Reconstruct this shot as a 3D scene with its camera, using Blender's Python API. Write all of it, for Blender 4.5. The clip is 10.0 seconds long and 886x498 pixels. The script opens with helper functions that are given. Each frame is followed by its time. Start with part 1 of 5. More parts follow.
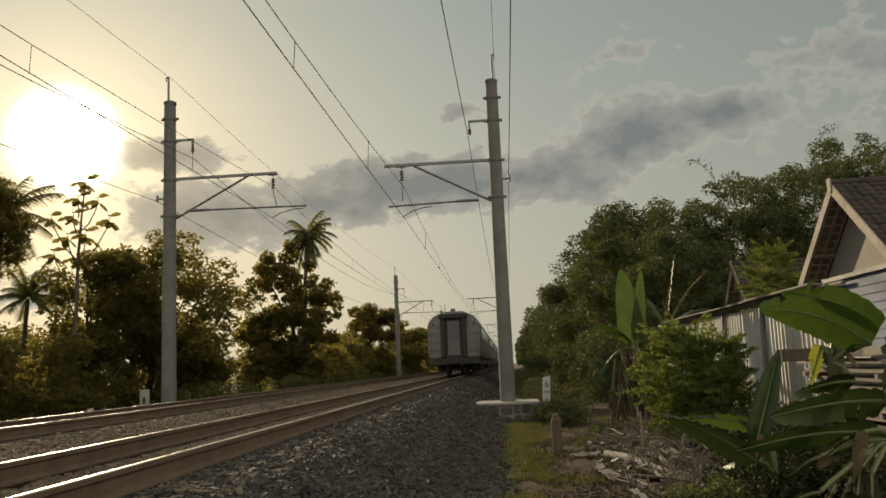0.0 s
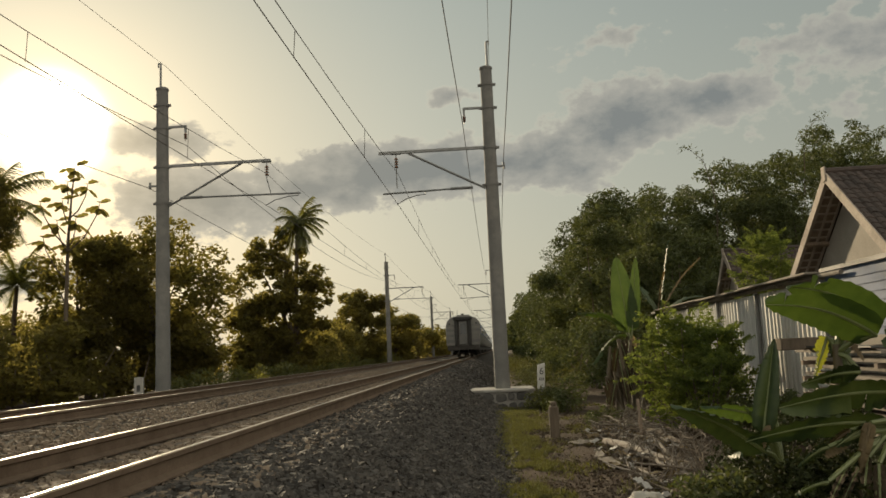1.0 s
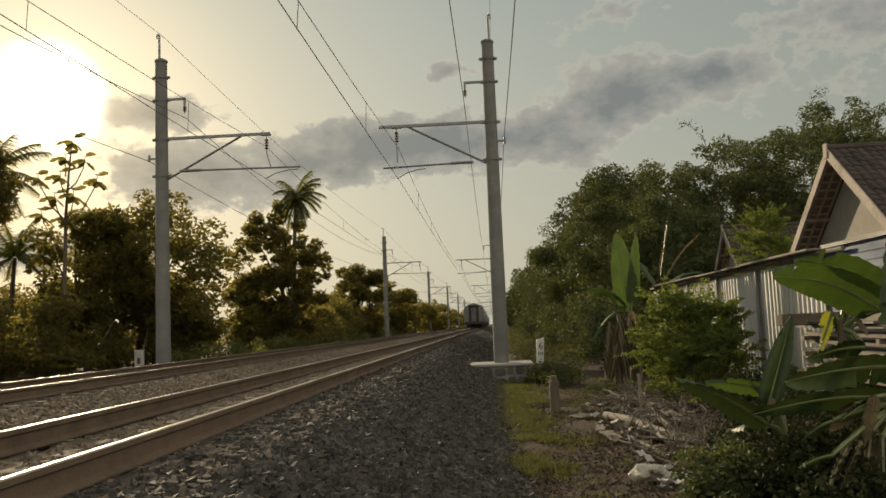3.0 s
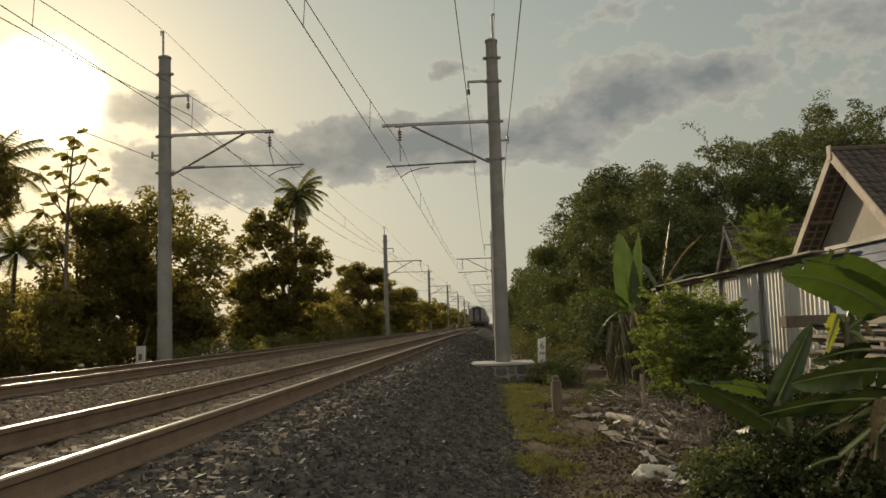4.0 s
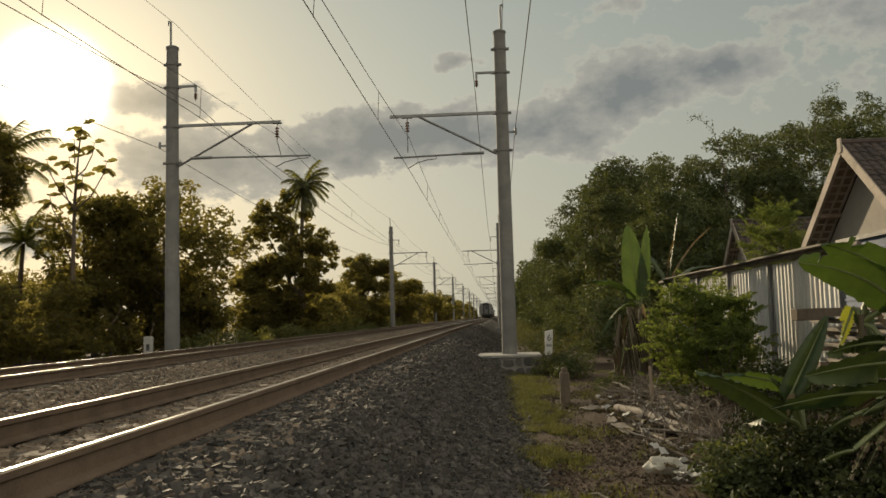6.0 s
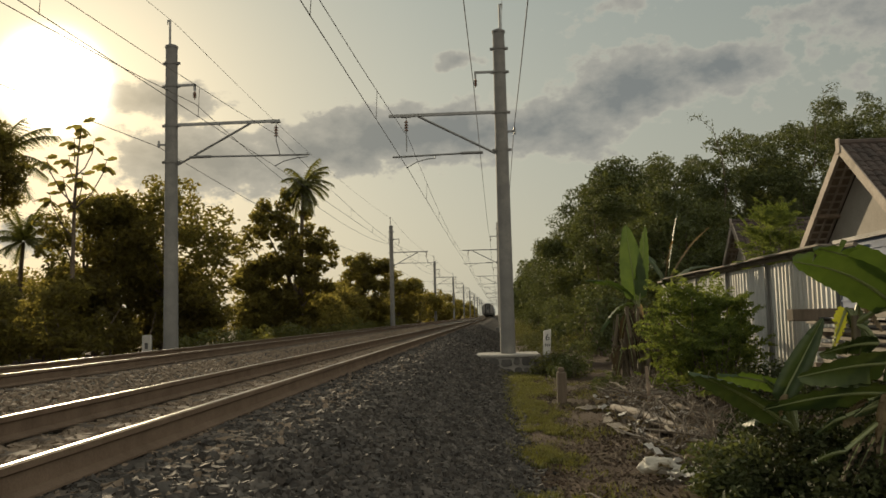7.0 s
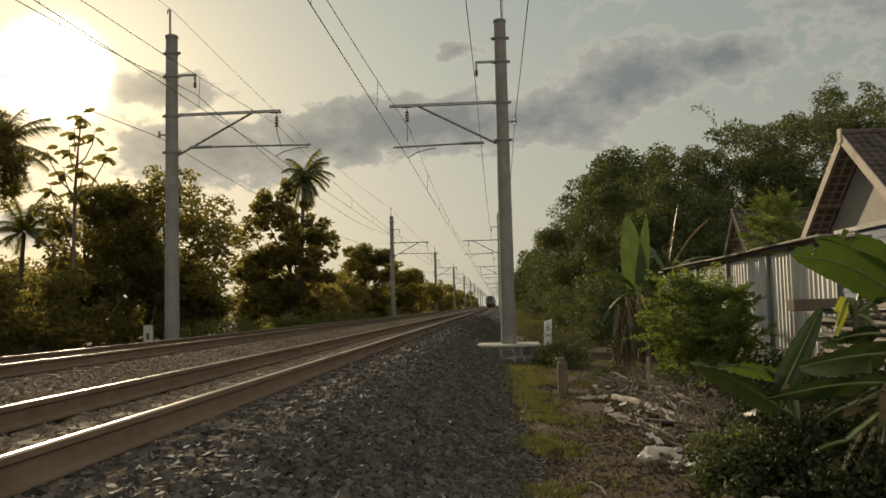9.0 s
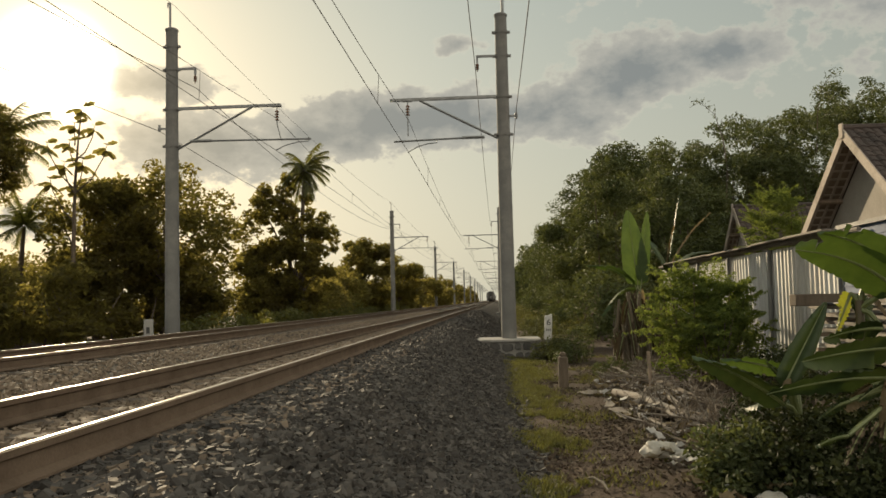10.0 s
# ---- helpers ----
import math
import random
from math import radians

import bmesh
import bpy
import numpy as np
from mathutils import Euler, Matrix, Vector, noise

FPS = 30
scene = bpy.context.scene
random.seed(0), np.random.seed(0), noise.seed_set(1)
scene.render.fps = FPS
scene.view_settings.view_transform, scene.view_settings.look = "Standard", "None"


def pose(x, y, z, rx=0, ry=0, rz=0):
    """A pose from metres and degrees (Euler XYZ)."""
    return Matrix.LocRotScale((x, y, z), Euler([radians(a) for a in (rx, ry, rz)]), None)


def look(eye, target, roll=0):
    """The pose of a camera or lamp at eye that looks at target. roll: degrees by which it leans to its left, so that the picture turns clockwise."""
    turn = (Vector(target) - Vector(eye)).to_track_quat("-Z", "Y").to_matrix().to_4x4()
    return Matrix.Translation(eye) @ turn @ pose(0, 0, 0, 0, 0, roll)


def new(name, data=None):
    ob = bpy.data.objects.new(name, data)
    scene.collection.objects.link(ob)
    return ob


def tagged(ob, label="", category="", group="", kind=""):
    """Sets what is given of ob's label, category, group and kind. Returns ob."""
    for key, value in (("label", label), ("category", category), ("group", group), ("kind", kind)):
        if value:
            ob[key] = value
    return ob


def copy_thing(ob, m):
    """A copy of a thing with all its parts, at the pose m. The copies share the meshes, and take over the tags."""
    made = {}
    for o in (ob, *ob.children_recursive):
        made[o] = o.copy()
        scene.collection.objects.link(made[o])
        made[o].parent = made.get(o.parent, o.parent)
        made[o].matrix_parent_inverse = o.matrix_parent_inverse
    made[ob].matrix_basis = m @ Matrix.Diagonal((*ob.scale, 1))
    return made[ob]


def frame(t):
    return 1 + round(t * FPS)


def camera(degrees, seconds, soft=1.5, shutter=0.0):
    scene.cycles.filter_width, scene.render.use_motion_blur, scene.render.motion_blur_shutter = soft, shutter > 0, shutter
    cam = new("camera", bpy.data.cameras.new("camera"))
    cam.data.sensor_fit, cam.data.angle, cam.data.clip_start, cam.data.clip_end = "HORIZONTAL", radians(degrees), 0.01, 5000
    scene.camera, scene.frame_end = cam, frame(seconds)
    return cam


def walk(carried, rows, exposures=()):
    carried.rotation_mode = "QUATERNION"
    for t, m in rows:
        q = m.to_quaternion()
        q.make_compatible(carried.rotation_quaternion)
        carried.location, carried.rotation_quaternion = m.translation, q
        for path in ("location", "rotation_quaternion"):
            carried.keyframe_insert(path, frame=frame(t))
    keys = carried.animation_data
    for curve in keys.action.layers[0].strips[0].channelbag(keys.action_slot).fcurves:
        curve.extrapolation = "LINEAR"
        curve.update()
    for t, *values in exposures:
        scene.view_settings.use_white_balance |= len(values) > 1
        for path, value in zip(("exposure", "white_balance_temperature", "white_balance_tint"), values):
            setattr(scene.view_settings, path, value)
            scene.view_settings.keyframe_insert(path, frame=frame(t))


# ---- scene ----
cam = camera(56.8, 10.0, soft=1.6)
PATH = [
    (0, (0.374, 0.037, 0.53), (0.23, 2.012, 0.813), -2.5),
    (0.5, (0.289, 0.033, 0.559), (0.17, 2.01, 0.837), -2.6),
    (1, (0.203, 0.007, 0.591), (0.085, 1.988, 0.838), -2.6),
    (1.5, (0.177, 0.006, 0.583), (0.059, 1.991, 0.798), -2.6),
    (2, (0.147, -0.008, 0.585), (0.032, 1.978, 0.79), -2.6),
    (2.5, (0.132, 0.002, 0.578), (0.018, 1.99, 0.77), -2.5),
    (4, (0.054, -0.011, 0.58), (-0.06, 1.977, 0.764), -1.8),
    (4.5, (0.028, 0.01, 0.572), (-0.087, 1.998, 0.756), -1.7),
    (5, (0.001, 0.008, 0.578), (-0.113, 1.996, 0.761), -1.8),
    (5.5, (-0.021, 0.01, 0.572), (-0.143, 1.999, 0.741), -1.7),
    (7, (0.053, 0.012, 0.578), (-0.076, 2.001, 0.741), -1.4),
    (7.5, (0.076, 0.003, 0.594), (-0.054, 1.992, 0.756), -1.4),
    (8, (0.076, 0.008, 0.598), (-0.053, 1.998, 0.759), -1.4),
    (8.5, (0.065, 0.02, 0.597), (-0.064, 2.01, 0.75), -1.4),
    (9, (0.043, 0.014, 0.573), (-0.088, 2.005, 0.713), -1.4),
    (9.5, (0.033, 0.025, 0.571), (-0.098, 2.016, 0.709), -1.3),
    (10, (0.025, 0.033, 0.57), (-0.106, 2.024, 0.697), -1.3),
]
walk(cam, [(t, look(eye, target, roll)) for t, eye, target, roll in PATH], [(0, -0.05, 6750, 10), (1.0, 0.13, 6750, 10), (2.0, 0.08, 6750, 10), (4.0, 0.08, 6750, 10), (5.0, 0.08, 6750, 10), (7.0, 0.03, 6750, 10), (8.5, 0.06, 6750, 10), (9.0, 0.06, 6750, 10), (9.5, 0.03, 6750, 10), (10, 0.33, 6750, 10)])

# ---- world, sun, exposure ----
SUN_AZ = radians(-29.3)      # from +y towards +x
SUN_EL = radians(15.3)
SUN_DIR = Vector((math.sin(SUN_AZ) * math.cos(SUN_EL), math.cos(SUN_AZ) * math.cos(SUN_EL), math.sin(SUN_EL)))
scene.view_settings.exposure = 0.0


class Nodes:
    """A short hand for node trees."""

    def __init__(self, tree):
        self.tree = tree
        tree.nodes.clear()

    def add(self, kind, ins=None, operation="", interpolation=""):
        n = self.tree.nodes.new(kind)
        if operation:
            n.operation = operation
        if interpolation:
            n.interpolation_type = interpolation
        for k, v in (ins or {}).items():
            sock = n.inputs[k]
            if isinstance(v, bpy.types.NodeSocket):
                self.tree.links.new(v, sock)
            else:
                sock.default_value = v
        return n

    def math(self, op, a, b=0.0, c=0.0, clamp=False):
        n = self.add("ShaderNodeMath", {0: a, 1: b, 2: c}, op)
        n.use_clamp = clamp
        return n.outputs[0]

    def ramp(self, fac, stops, mode="LINEAR"):
        n = self.add("ShaderNodeValToRGB", {"Fac": fac})
        n.color_ramp.interpolation = mode
        el = n.color_ramp.elements
        while len(el) < len(stops):
            el.new(0.5)
        for e, (p, c) in zip(el, stops):
            e.position, e.color = p, (*c, 1) if len(c) == 3 else c
        return n.outputs["Color"]

    def mix(self, fac, a, b, mode="MIX"):
        n = self.tree.nodes.new("ShaderNodeMix")
        n.data_type, n.blend_type = "RGBA", mode
        for k, v in ((0, fac), (6, a), (7, b)):
            if isinstance(v, bpy.types.NodeSocket):
                self.tree.links.new(v, n.inputs[k])
            else:
                n.inputs[k].default_value = v
        return n.outputs[2]

    def noise(self, vec, scale, detail=4.0, rough=0.55, distort=0.0):
        ins = {"Scale": scale, "Detail": detail, "Roughness": rough, "Distortion": distort}
        if vec is not None:
            ins["Vector"] = vec
        return self.add("ShaderNodeTexNoise", ins).outputs["Fac"]


def make_world():
    w = bpy.data.worlds.new("sky")
    w.use_nodes = True
    scene.world = w
    n = Nodes(w.node_tree)
    sky = n.add("ShaderNodeTexSky")
    sky.sky_type, sky.sun_disc, sky.sun_elevation, sky.sun_rotation = "NISHITA", False, SUN_EL, SUN_AZ
    sky.air_density, sky.dust_density, sky.ozone_density, sky.altitude = 1.2, 4.0, 1.0, 100.0
    d = n.add("ShaderNodeTexCoord").outputs["Generated"]
    xyz = n.add("ShaderNodeSeparateXYZ", {0: d})
    x, y, z = xyz.outputs
    az = n.math("DEGREES", n.math("ARCTAN2", x, y))
    el = n.math("DEGREES", n.math("ARCSINE", z))
    warm = n.add("ShaderNodeVectorMath", {0: d, 1: SUN_DIR}, operation="DOT_PRODUCT").outputs["Value"]
    ang = n.math("DEGREES", n.math("ARCCOSINE", n.math("MINIMUM", warm, 1.0)))
    # thin high haze over the whole sky, paler towards the horizon; the unseen sky opposite the low sun is raised as
    # fill for camera-facing sides
    low = n.add("ShaderNodeMapRange", {"Value": el, "From Min": 0.0, "From Max": 24.0}).outputs[0]
    haze = n.mix(low, (0.52, 0.525, 0.435, 1), (0.32, 0.378, 0.362, 1))
    far = n.add("ShaderNodeMapRange", {"Value": ang, "From Min": 22.0, "From Max": 52.0, "To Min": 1.0, "To Max": 0.78}).outputs[0]
    haze = n.mix(1.0, haze, far, "MULTIPLY")
    rear_fill = n.add("ShaderNodeMapRange", {"Value": ang, "From Min": 58.0, "From Max": 120.0, "To Min": 0.0, "To Max": 1.0}, interpolation="SMOOTHSTEP").outputs[0]
    haze = n.mix(rear_fill, haze, (1.15, 1.08, 0.90, 1))
    base = n.mix(0.9, n.mix(1.0, sky.outputs[0], (0.07, 0.07, 0.07, 1), "MULTIPLY"), haze)
    # clouds: azimuth, elevation, half width, half height, weight
    banks = [(-5.0, 12.7, 10.5, 2.2, 1.7), (-22.5, 14.6, 4.5, 1.2, 1.4), (-19.0, 10.6, 8.0, 2.4, 1.4), (3.5, 12.8, 6.0, 2.0, 1.5), (9.5, 15.0, 5.0, 2.7, 1.5), (15.5, 16.0, 5.0, 1.5, 1.2), (-12.5, 11.6, 6.0, 2.0, 1.5),
             (24.5, 17.0, 6.0, 3.0, 0.55), (-2.1, 17.7, 1.8, 0.8, 1.0), (8.5, 20.5, 2.6, 1.2, 0.6), (-27.0, 5.5, 7.0, 1.6, 0.7),
             (48.0, 14.0, 14.0, 4.0, 0.8), (-60.0, 18.0, 16.0, 5.0, 0.8), (90.0, 22.0, 20.0, 6.0, 0.8), (-120.0, 20.0, 22.0, 6.0, 0.8),
             (150.0, 20.0, 22.0, 6.0, 0.8)]
    flat = n.add("ShaderNodeCombineXYZ", {0: az, 1: n.math("MULTIPLY", el, 1.5), 2: 0.0}).outputs[0]
    puff = n.noise(flat, 0.2, 9.0, 0.56, 0.15)
    fine = n.noise(flat, 0.6, 7.0, 0.6)
    mask = None
    for a, e, hw, hh, wt in banks:
        u = n.math("DIVIDE", n.math("SUBTRACT", az, a), hw)
        v = n.math("DIVIDE", n.math("SUBTRACT", el, e), hh)
        r = n.math("SQRT", n.math("ADD", n.math("MULTIPLY", u, u), n.math("MULTIPLY", v, v)))
        m = n.math("MULTIPLY", n.math("SUBTRACT", 1.2, r), wt)
        mask = m if mask is None else n.math("MAXIMUM", mask, m)
    body = n.math("ADD", n.math("MULTIPLY", mask, 0.95), n.math("ADD", n.math("MULTIPLY", n.math("SUBTRACT", puff, 0.5), 3.0), n.math("MULTIPLY", n.math("SUBTRACT", fine, 0.5), 1.8)))
    rim = n.add("ShaderNodeMapRange", {"Value": body, "From Min": 0.0, "From Max": 0.3}, interpolation="SMOOTHSTEP").outputs[0]
    cloud = n.add("ShaderNodeMapRange", {"Value": body, "From Min": 0.08, "From Max": 0.5}, interpolation="SMOOTHSTEP").outputs[0]
    base = n.mix(n.math("MULTIPLY", rim, 0.3), base, (0.60, 0.57, 0.47, 1))
    deep = n.add("ShaderNodeMapRange", {"Value": body, "From Min": 0.4, "From Max": 1.5}).outputs[0]
    shade = n.mix(deep, (0.34, 0.345, 0.32, 1), (0.17, 0.195, 0.205, 1))
    # clouds in that unseen part are raised with it
    shade = n.mix(rear_fill, shade, (0.95, 0.9, 0.8, 1))
    base = n.mix(n.math("MULTIPLY", cloud, 0.95), base, shade)
    # glow round the veiled sun
    g1 = n.math("POWER", 2.718, n.math("MULTIPLY", n.math("POWER", n.math("DIVIDE", ang, 2.7), 4.0), -1.0))
    g2 = n.math("POWER", 2.718, n.math("DIVIDE", ang, -4.5))
    g3 = n.math("POWER", 2.718, n.math("DIVIDE", ang, -15.0))
    glow = n.mix(1.0, n.mix(1.0, (1.0, 0.95, 0.8, 1), g1, "MULTIPLY"), (5.0, 5.0, 5.0, 1), "MULTIPLY")
    glow = n.mix(1.0, glow, n.mix(1.0, (0.5, 0.38, 0.2, 1), g2, "MULTIPLY"), "ADD")
    glow = n.mix(1.0, glow, n.mix(1.0, (0.20, 0.145, 0.06, 1), g3, "MULTIPLY"), "ADD")
    colour = n.mix(1.0, base, glow, "ADD")
    bg = n.add("ShaderNodeBackground", {"Color": colour, "Strength": 1.0})
    n.add("ShaderNodeOutputWorld", {"Surface": bg.outputs[0]})


make_world()
sun_data = bpy.data.lights.new("sun", "SUN")
sun_data.energy, sun_data.angle, sun_data.color = 4.5, radians(1.2), (1.0, 0.82, 0.55)
sun = new("sun", sun_data)
sun.matrix_world = look((0, 0, 60), Vector((0, 0, 60)) - SUN_DIR)


# ---- materials ----
def surface(name, dark, light, scale=6.0, rough=0.7, bump=0.2, metal=0.0, fine=40.0, stain=None, translucent=0.0, stretch=(1, 1, 1),
            vary=0.0, island=0.0, bumpdist=0.01, spec=0.5):
    """A procedural surface: two scales of variation, fine relief, optional stains, light through leaves."""
    m = bpy.data.materials.new(name)
    m.use_nodes = True
    n = Nodes(m.node_tree)
    co = n.add("ShaderNodeTexCoord").outputs["Object"]
    vec = n.add("ShaderNodeMapping", {0: co, 3: stretch}).outputs[0]
    big = n.noise(vec, scale, 5.0, 0.6)
    small = n.noise(vec, fine, 4.0, 0.6)
    fac = n.math("ADD", n.math("MULTIPLY", big, 0.65), n.math("MULTIPLY", small, 0.35))
    fac = n.add("ShaderNodeMapRange", {"Value": fac, "From Min": 0.33, "From Max": 0.67}).outputs[0]
    col = n.mix(fac, (*dark, 1), (*light, 1))
    if stain:
        sfac = n.add("ShaderNodeMapRange", {"Value": n.noise(vec, scale * 0.35, 6.0, 0.7), "From Min": 0.5, "From Max": 0.68}).outputs[0]
        col = n.mix(n.math("MULTIPLY", sfac, 0.75), col, (*stain, 1))
    if vary:
        rnd = n.add("ShaderNodeObjectInfo").outputs["Random"]
        col = n.mix(1.0, col, n.ramp(rnd, [(0, (1 - vary,) * 3), (1, (1 + vary * 0.5,) * 3)]), "MULTIPLY")
    if island:
        rnd = n.add("ShaderNodeNewGeometry").outputs["Random Per Island"]
        col = n.mix(1.0, col, n.ramp(rnd, [(0, (1 - island,) * 3), (1, (1 + island * 0.6,) * 3)]), "MULTIPLY")
    ins = {"Base Color": col, "Roughness": rough, "Metallic": metal, "Specular IOR Level": spec}
    if bump:
        b = n.add("ShaderNodeBump", {"Strength": bump, "Distance": bumpdist, "Height": n.math("ADD", small, n.math("MULTIPLY", big, 0.6))})
        ins["Normal"] = b.outputs[0]
    bsdf = n.add("ShaderNodeBsdfPrincipled", ins)
    out = bsdf.outputs[0]
    if translucent:
        tcol = n.mix(1.0, col, (1.8, 1.65, 0.78, 1), "MULTIPLY")
        tr = n.add("ShaderNodeBsdfTranslucent", {"Color": tcol})
        out = n.add("ShaderNodeMixShader", {0: translucent, 1: out, 2: tr.outputs[0]}).outputs[0]
    n.add("ShaderNodeOutputMaterial", {"Surface": out})
    return m


M = {}
M["soil"] = surface("soil", (0.04, 0.027, 0.0185), (0.08, 0.055, 0.038), 1.6, 0.95, 0.6, fine=30, stain=(0.05, 0.043, 0.022), bumpdist=0.05, spec=0.2)
M["ballast_bed"] = surface("ballast_bed", (0.032, 0.029, 0.026), (0.075, 0.068, 0.06), 9, 0.95, 1.0, fine=26, bumpdist=0.05, spec=0.08)
M["stone"] = surface("stone", (0.03, 0.027, 0.025), (0.092, 0.084, 0.074), 5, 0.8, 0.3, fine=30, island=0.55, spec=0.25)
M["stone_rusty"] = surface("stone_rusty", (0.135, 0.104, 0.076), (0.215, 0.172, 0.13), 5, 0.85, 0.3, fine=30, island=0.2, spec=0.25)
M["rail_side"] = surface("rail_side", (0.10, 0.073, 0.053), (0.165, 0.122, 0.09), 4, 0.9, 0.3, fine=60, spec=0.08)
M["rail_head"] = surface("rail_head", (0.42, 0.40, 0.37), (0.55, 0.53, 0.49), 3, 0.36, 0.05, metal=1.0, fine=80)
M["sleeper"] = surface("sleeper", (0.075, 0.06, 0.047), (0.125, 0.102, 0.08), 4, 0.9, 0.4, fine=50, stain=(0.10, 0.07, 0.05), vary=0.2)
M["concrete"] = surface("concrete", (0.10, 0.10, 0.097), (0.16, 0.158, 0.152), 2.0, 0.85, 0.3, fine=45, stain=(0.22, 0.21, 0.19))
M["plaster_cap"] = surface("plaster_cap", (0.20, 0.195, 0.18), (0.30, 0.29, 0.27), 3, 0.85, 0.3, fine=50, stain=(0.15, 0.14, 0.12))
M["mortar"] = surface("mortar", (0.16, 0.155, 0.145), (0.24, 0.232, 0.215), 4, 0.9, 0.4, fine=40, stain=(0.1, 0.095, 0.085))
M["rubble"] = surface("rubble", (0.045, 0.045, 0.043), (0.10, 0.096, 0.09), 5, 0.85, 0.5, fine=30, vary=0.35)
M["galv"] = surface("galv", (0.14, 0.145, 0.145), (0.22, 0.225, 0.225), 5, 0.5, 0.1, metal=0.6, fine=60)
M["steel_dark"] = surface("steel_dark", (0.06, 0.06, 0.06), (0.12, 0.115, 0.11), 5, 0.6, 0.1, metal=0.4, fine=60)
M["insulator"] = surface("insulator", (0.10, 0.05, 0.035), (0.16, 0.09, 0.06), 8, 0.25, 0.0)
M["wire"] = surface("wire", (0.08, 0.075, 0.07), (0.14, 0.13, 0.12), 3, 0.85, 0.0, metal=0.0, spec=0.1)
M["coach_white"] = surface("coach_white", (0.11, 0.107, 0.10), (0.17, 0.166, 0.155), 1.0, 0.4, 0.05, fine=12, stain=(0.20, 0.19, 0.17))
M["coach_grey"] = surface("coach_grey", (0.085, 0.085, 0.082), (0.12, 0.12, 0.117), 1.0, 0.5, 0.05, fine=12, stain=(0.22, 0.2, 0.18))
M["coach_blue"] = surface("coach_blue", (0.05, 0.09, 0.19), (0.07, 0.12, 0.24), 1.0, 0.4, 0.05, fine=12)
M["coach_under"] = surface("coach_under", (0.02, 0.019, 0.018), (0.05, 0.045, 0.04), 3, 0.85, 0.2, fine=25)
M["rubber"] = surface("rubber", (0.018, 0.018, 0.018), (0.035, 0.034, 0.033), 5, 0.8, 0.2, fine=40)
M["dark_glass"] = surface("dark_glass", (0.02, 0.025, 0.028), (0.03, 0.035, 0.04), 1, 0.08, 0.0)
M["leaf_tree"] = surface("leaf_tree", (0.10, 0.094, 0.045), (0.145, 0.132, 0.064), 0.6, 0.55, 0.0, fine=8, translucent=0.82, island=0.3, spec=0.25)
M["leaf_bamboo"] = surface("leaf_bamboo", (0.048, 0.062, 0.028), (0.092, 0.108, 0.047), 0.5, 0.6, 0.0, fine=8, translucent=0.32, island=0.4, spec=0.2)
M["leaf_bush"] = surface("leaf_bush", (0.075, 0.105, 0.038), (0.13, 0.165, 0.062), 0.9, 0.65, 0.0, fine=10, translucent=0.68, island=0.3, spec=0.2)
M["leaf_palm"] = surface("leaf_palm", (0.06, 0.068, 0.025), (0.11, 0.115, 0.042), 0.9, 0.6, 0.0, fine=10, translucent=0.55, island=0.35)
# banana leaf with the shade of the low leaves put into its dark colour
M["leaf_banana"] = surface("leaf_banana", (0.017, 0.032, 0.011), (0.038, 0.058, 0.02), 2.5, 0.5, 0.35, fine=12, translucent=0.13, stain=(0.06, 0.075, 0.026), bumpdist=0.01, spec=0.3)
# weed leaves coloured darker to stand for the shadow under the banana plants
M["weed_shaded"] = surface("weed_shaded", (0.016, 0.022, 0.009), (0.045, 0.054, 0.02), 1.5, 0.7, 0.0, fine=14, translucent=0.15, island=0.5, spec=0.15)
# yellower copy of the banana leaf, sun glow put into the colour
M["leaf_banana_glow"] = surface("leaf_banana_glow", (0.10, 0.12, 0.022), (0.15, 0.165, 0.035), 2.5, 0.45, 0.3, fine=12, translucent=0.6, bumpdist=0.01)
# brighter copy of the banana leaf for the sunlit upper leaves
M["leaf_banana_lit"] = surface("leaf_banana_lit", (0.024, 0.046, 0.013), (0.05, 0.08, 0.024), 2.5, 0.5, 0.35, fine=12, translucent=0.42, bumpdist=0.01, spec=0.3)
M["leaf_dead"] = surface("leaf_dead", (0.024, 0.018, 0.012), (0.06, 0.046, 0.03), 5, 0.9, 0.3, fine=30, translucent=0.1, spec=0.15)
M["leaf_dry"] = surface("leaf_dry", (0.09, 0.065, 0.035), (0.19, 0.145, 0.08), 5, 0.85, 0.3, fine=30, translucent=0.25)
M["litter"] = surface("litter", (0.045, 0.032, 0.02), (0.12, 0.09, 0.056), 5, 0.9, 0.0, fine=30, island=0.6)
M["rib"] = surface("rib", (0.07, 0.09, 0.03), (0.13, 0.15, 0.055), 4, 0.5, 0.1, fine=30)
M["pseudostem"] = surface("pseudostem", (0.045, 0.034, 0.022), (0.10, 0.08, 0.045), 3, 0.7, 0.4, fine=20, stretch=(1, 1, 0.25), stain=(0.08, 0.05, 0.03))
M["bark"] = surface("bark", (0.06, 0.045, 0.032), (0.14, 0.11, 0.08), 3, 0.95, 0.7, fine=18, stretch=(1, 1, 0.3))
M["grass"] = surface("grass", (0.06, 0.066, 0.02), (0.115, 0.118, 0.038), 2, 0.7, 0.0, fine=12, translucent=0.35, island=0.4)
M["zinc"] = surface("zinc", (0.34, 0.345, 0.335), (0.50, 0.50, 0.485), 1.2, 0.5, 0.1, metal=0.35, fine=9, stain=(0.33, 0.30, 0.26), stretch=(1, 1, 0.35))
M["zinc_blue"] = surface("zinc_blue", (0.055, 0.085, 0.15), (0.085, 0.12, 0.205), 1.0, 0.7, 0.08, metal=0.0, fine=10, stain=(0.12, 0.125, 0.13))
M["tile_roof"] = surface("tile_roof", (0.028, 0.021, 0.018), (0.07, 0.05, 0.042), 2.5, 0.9, 0.5, fine=25, vary=0.35, island=0.3)
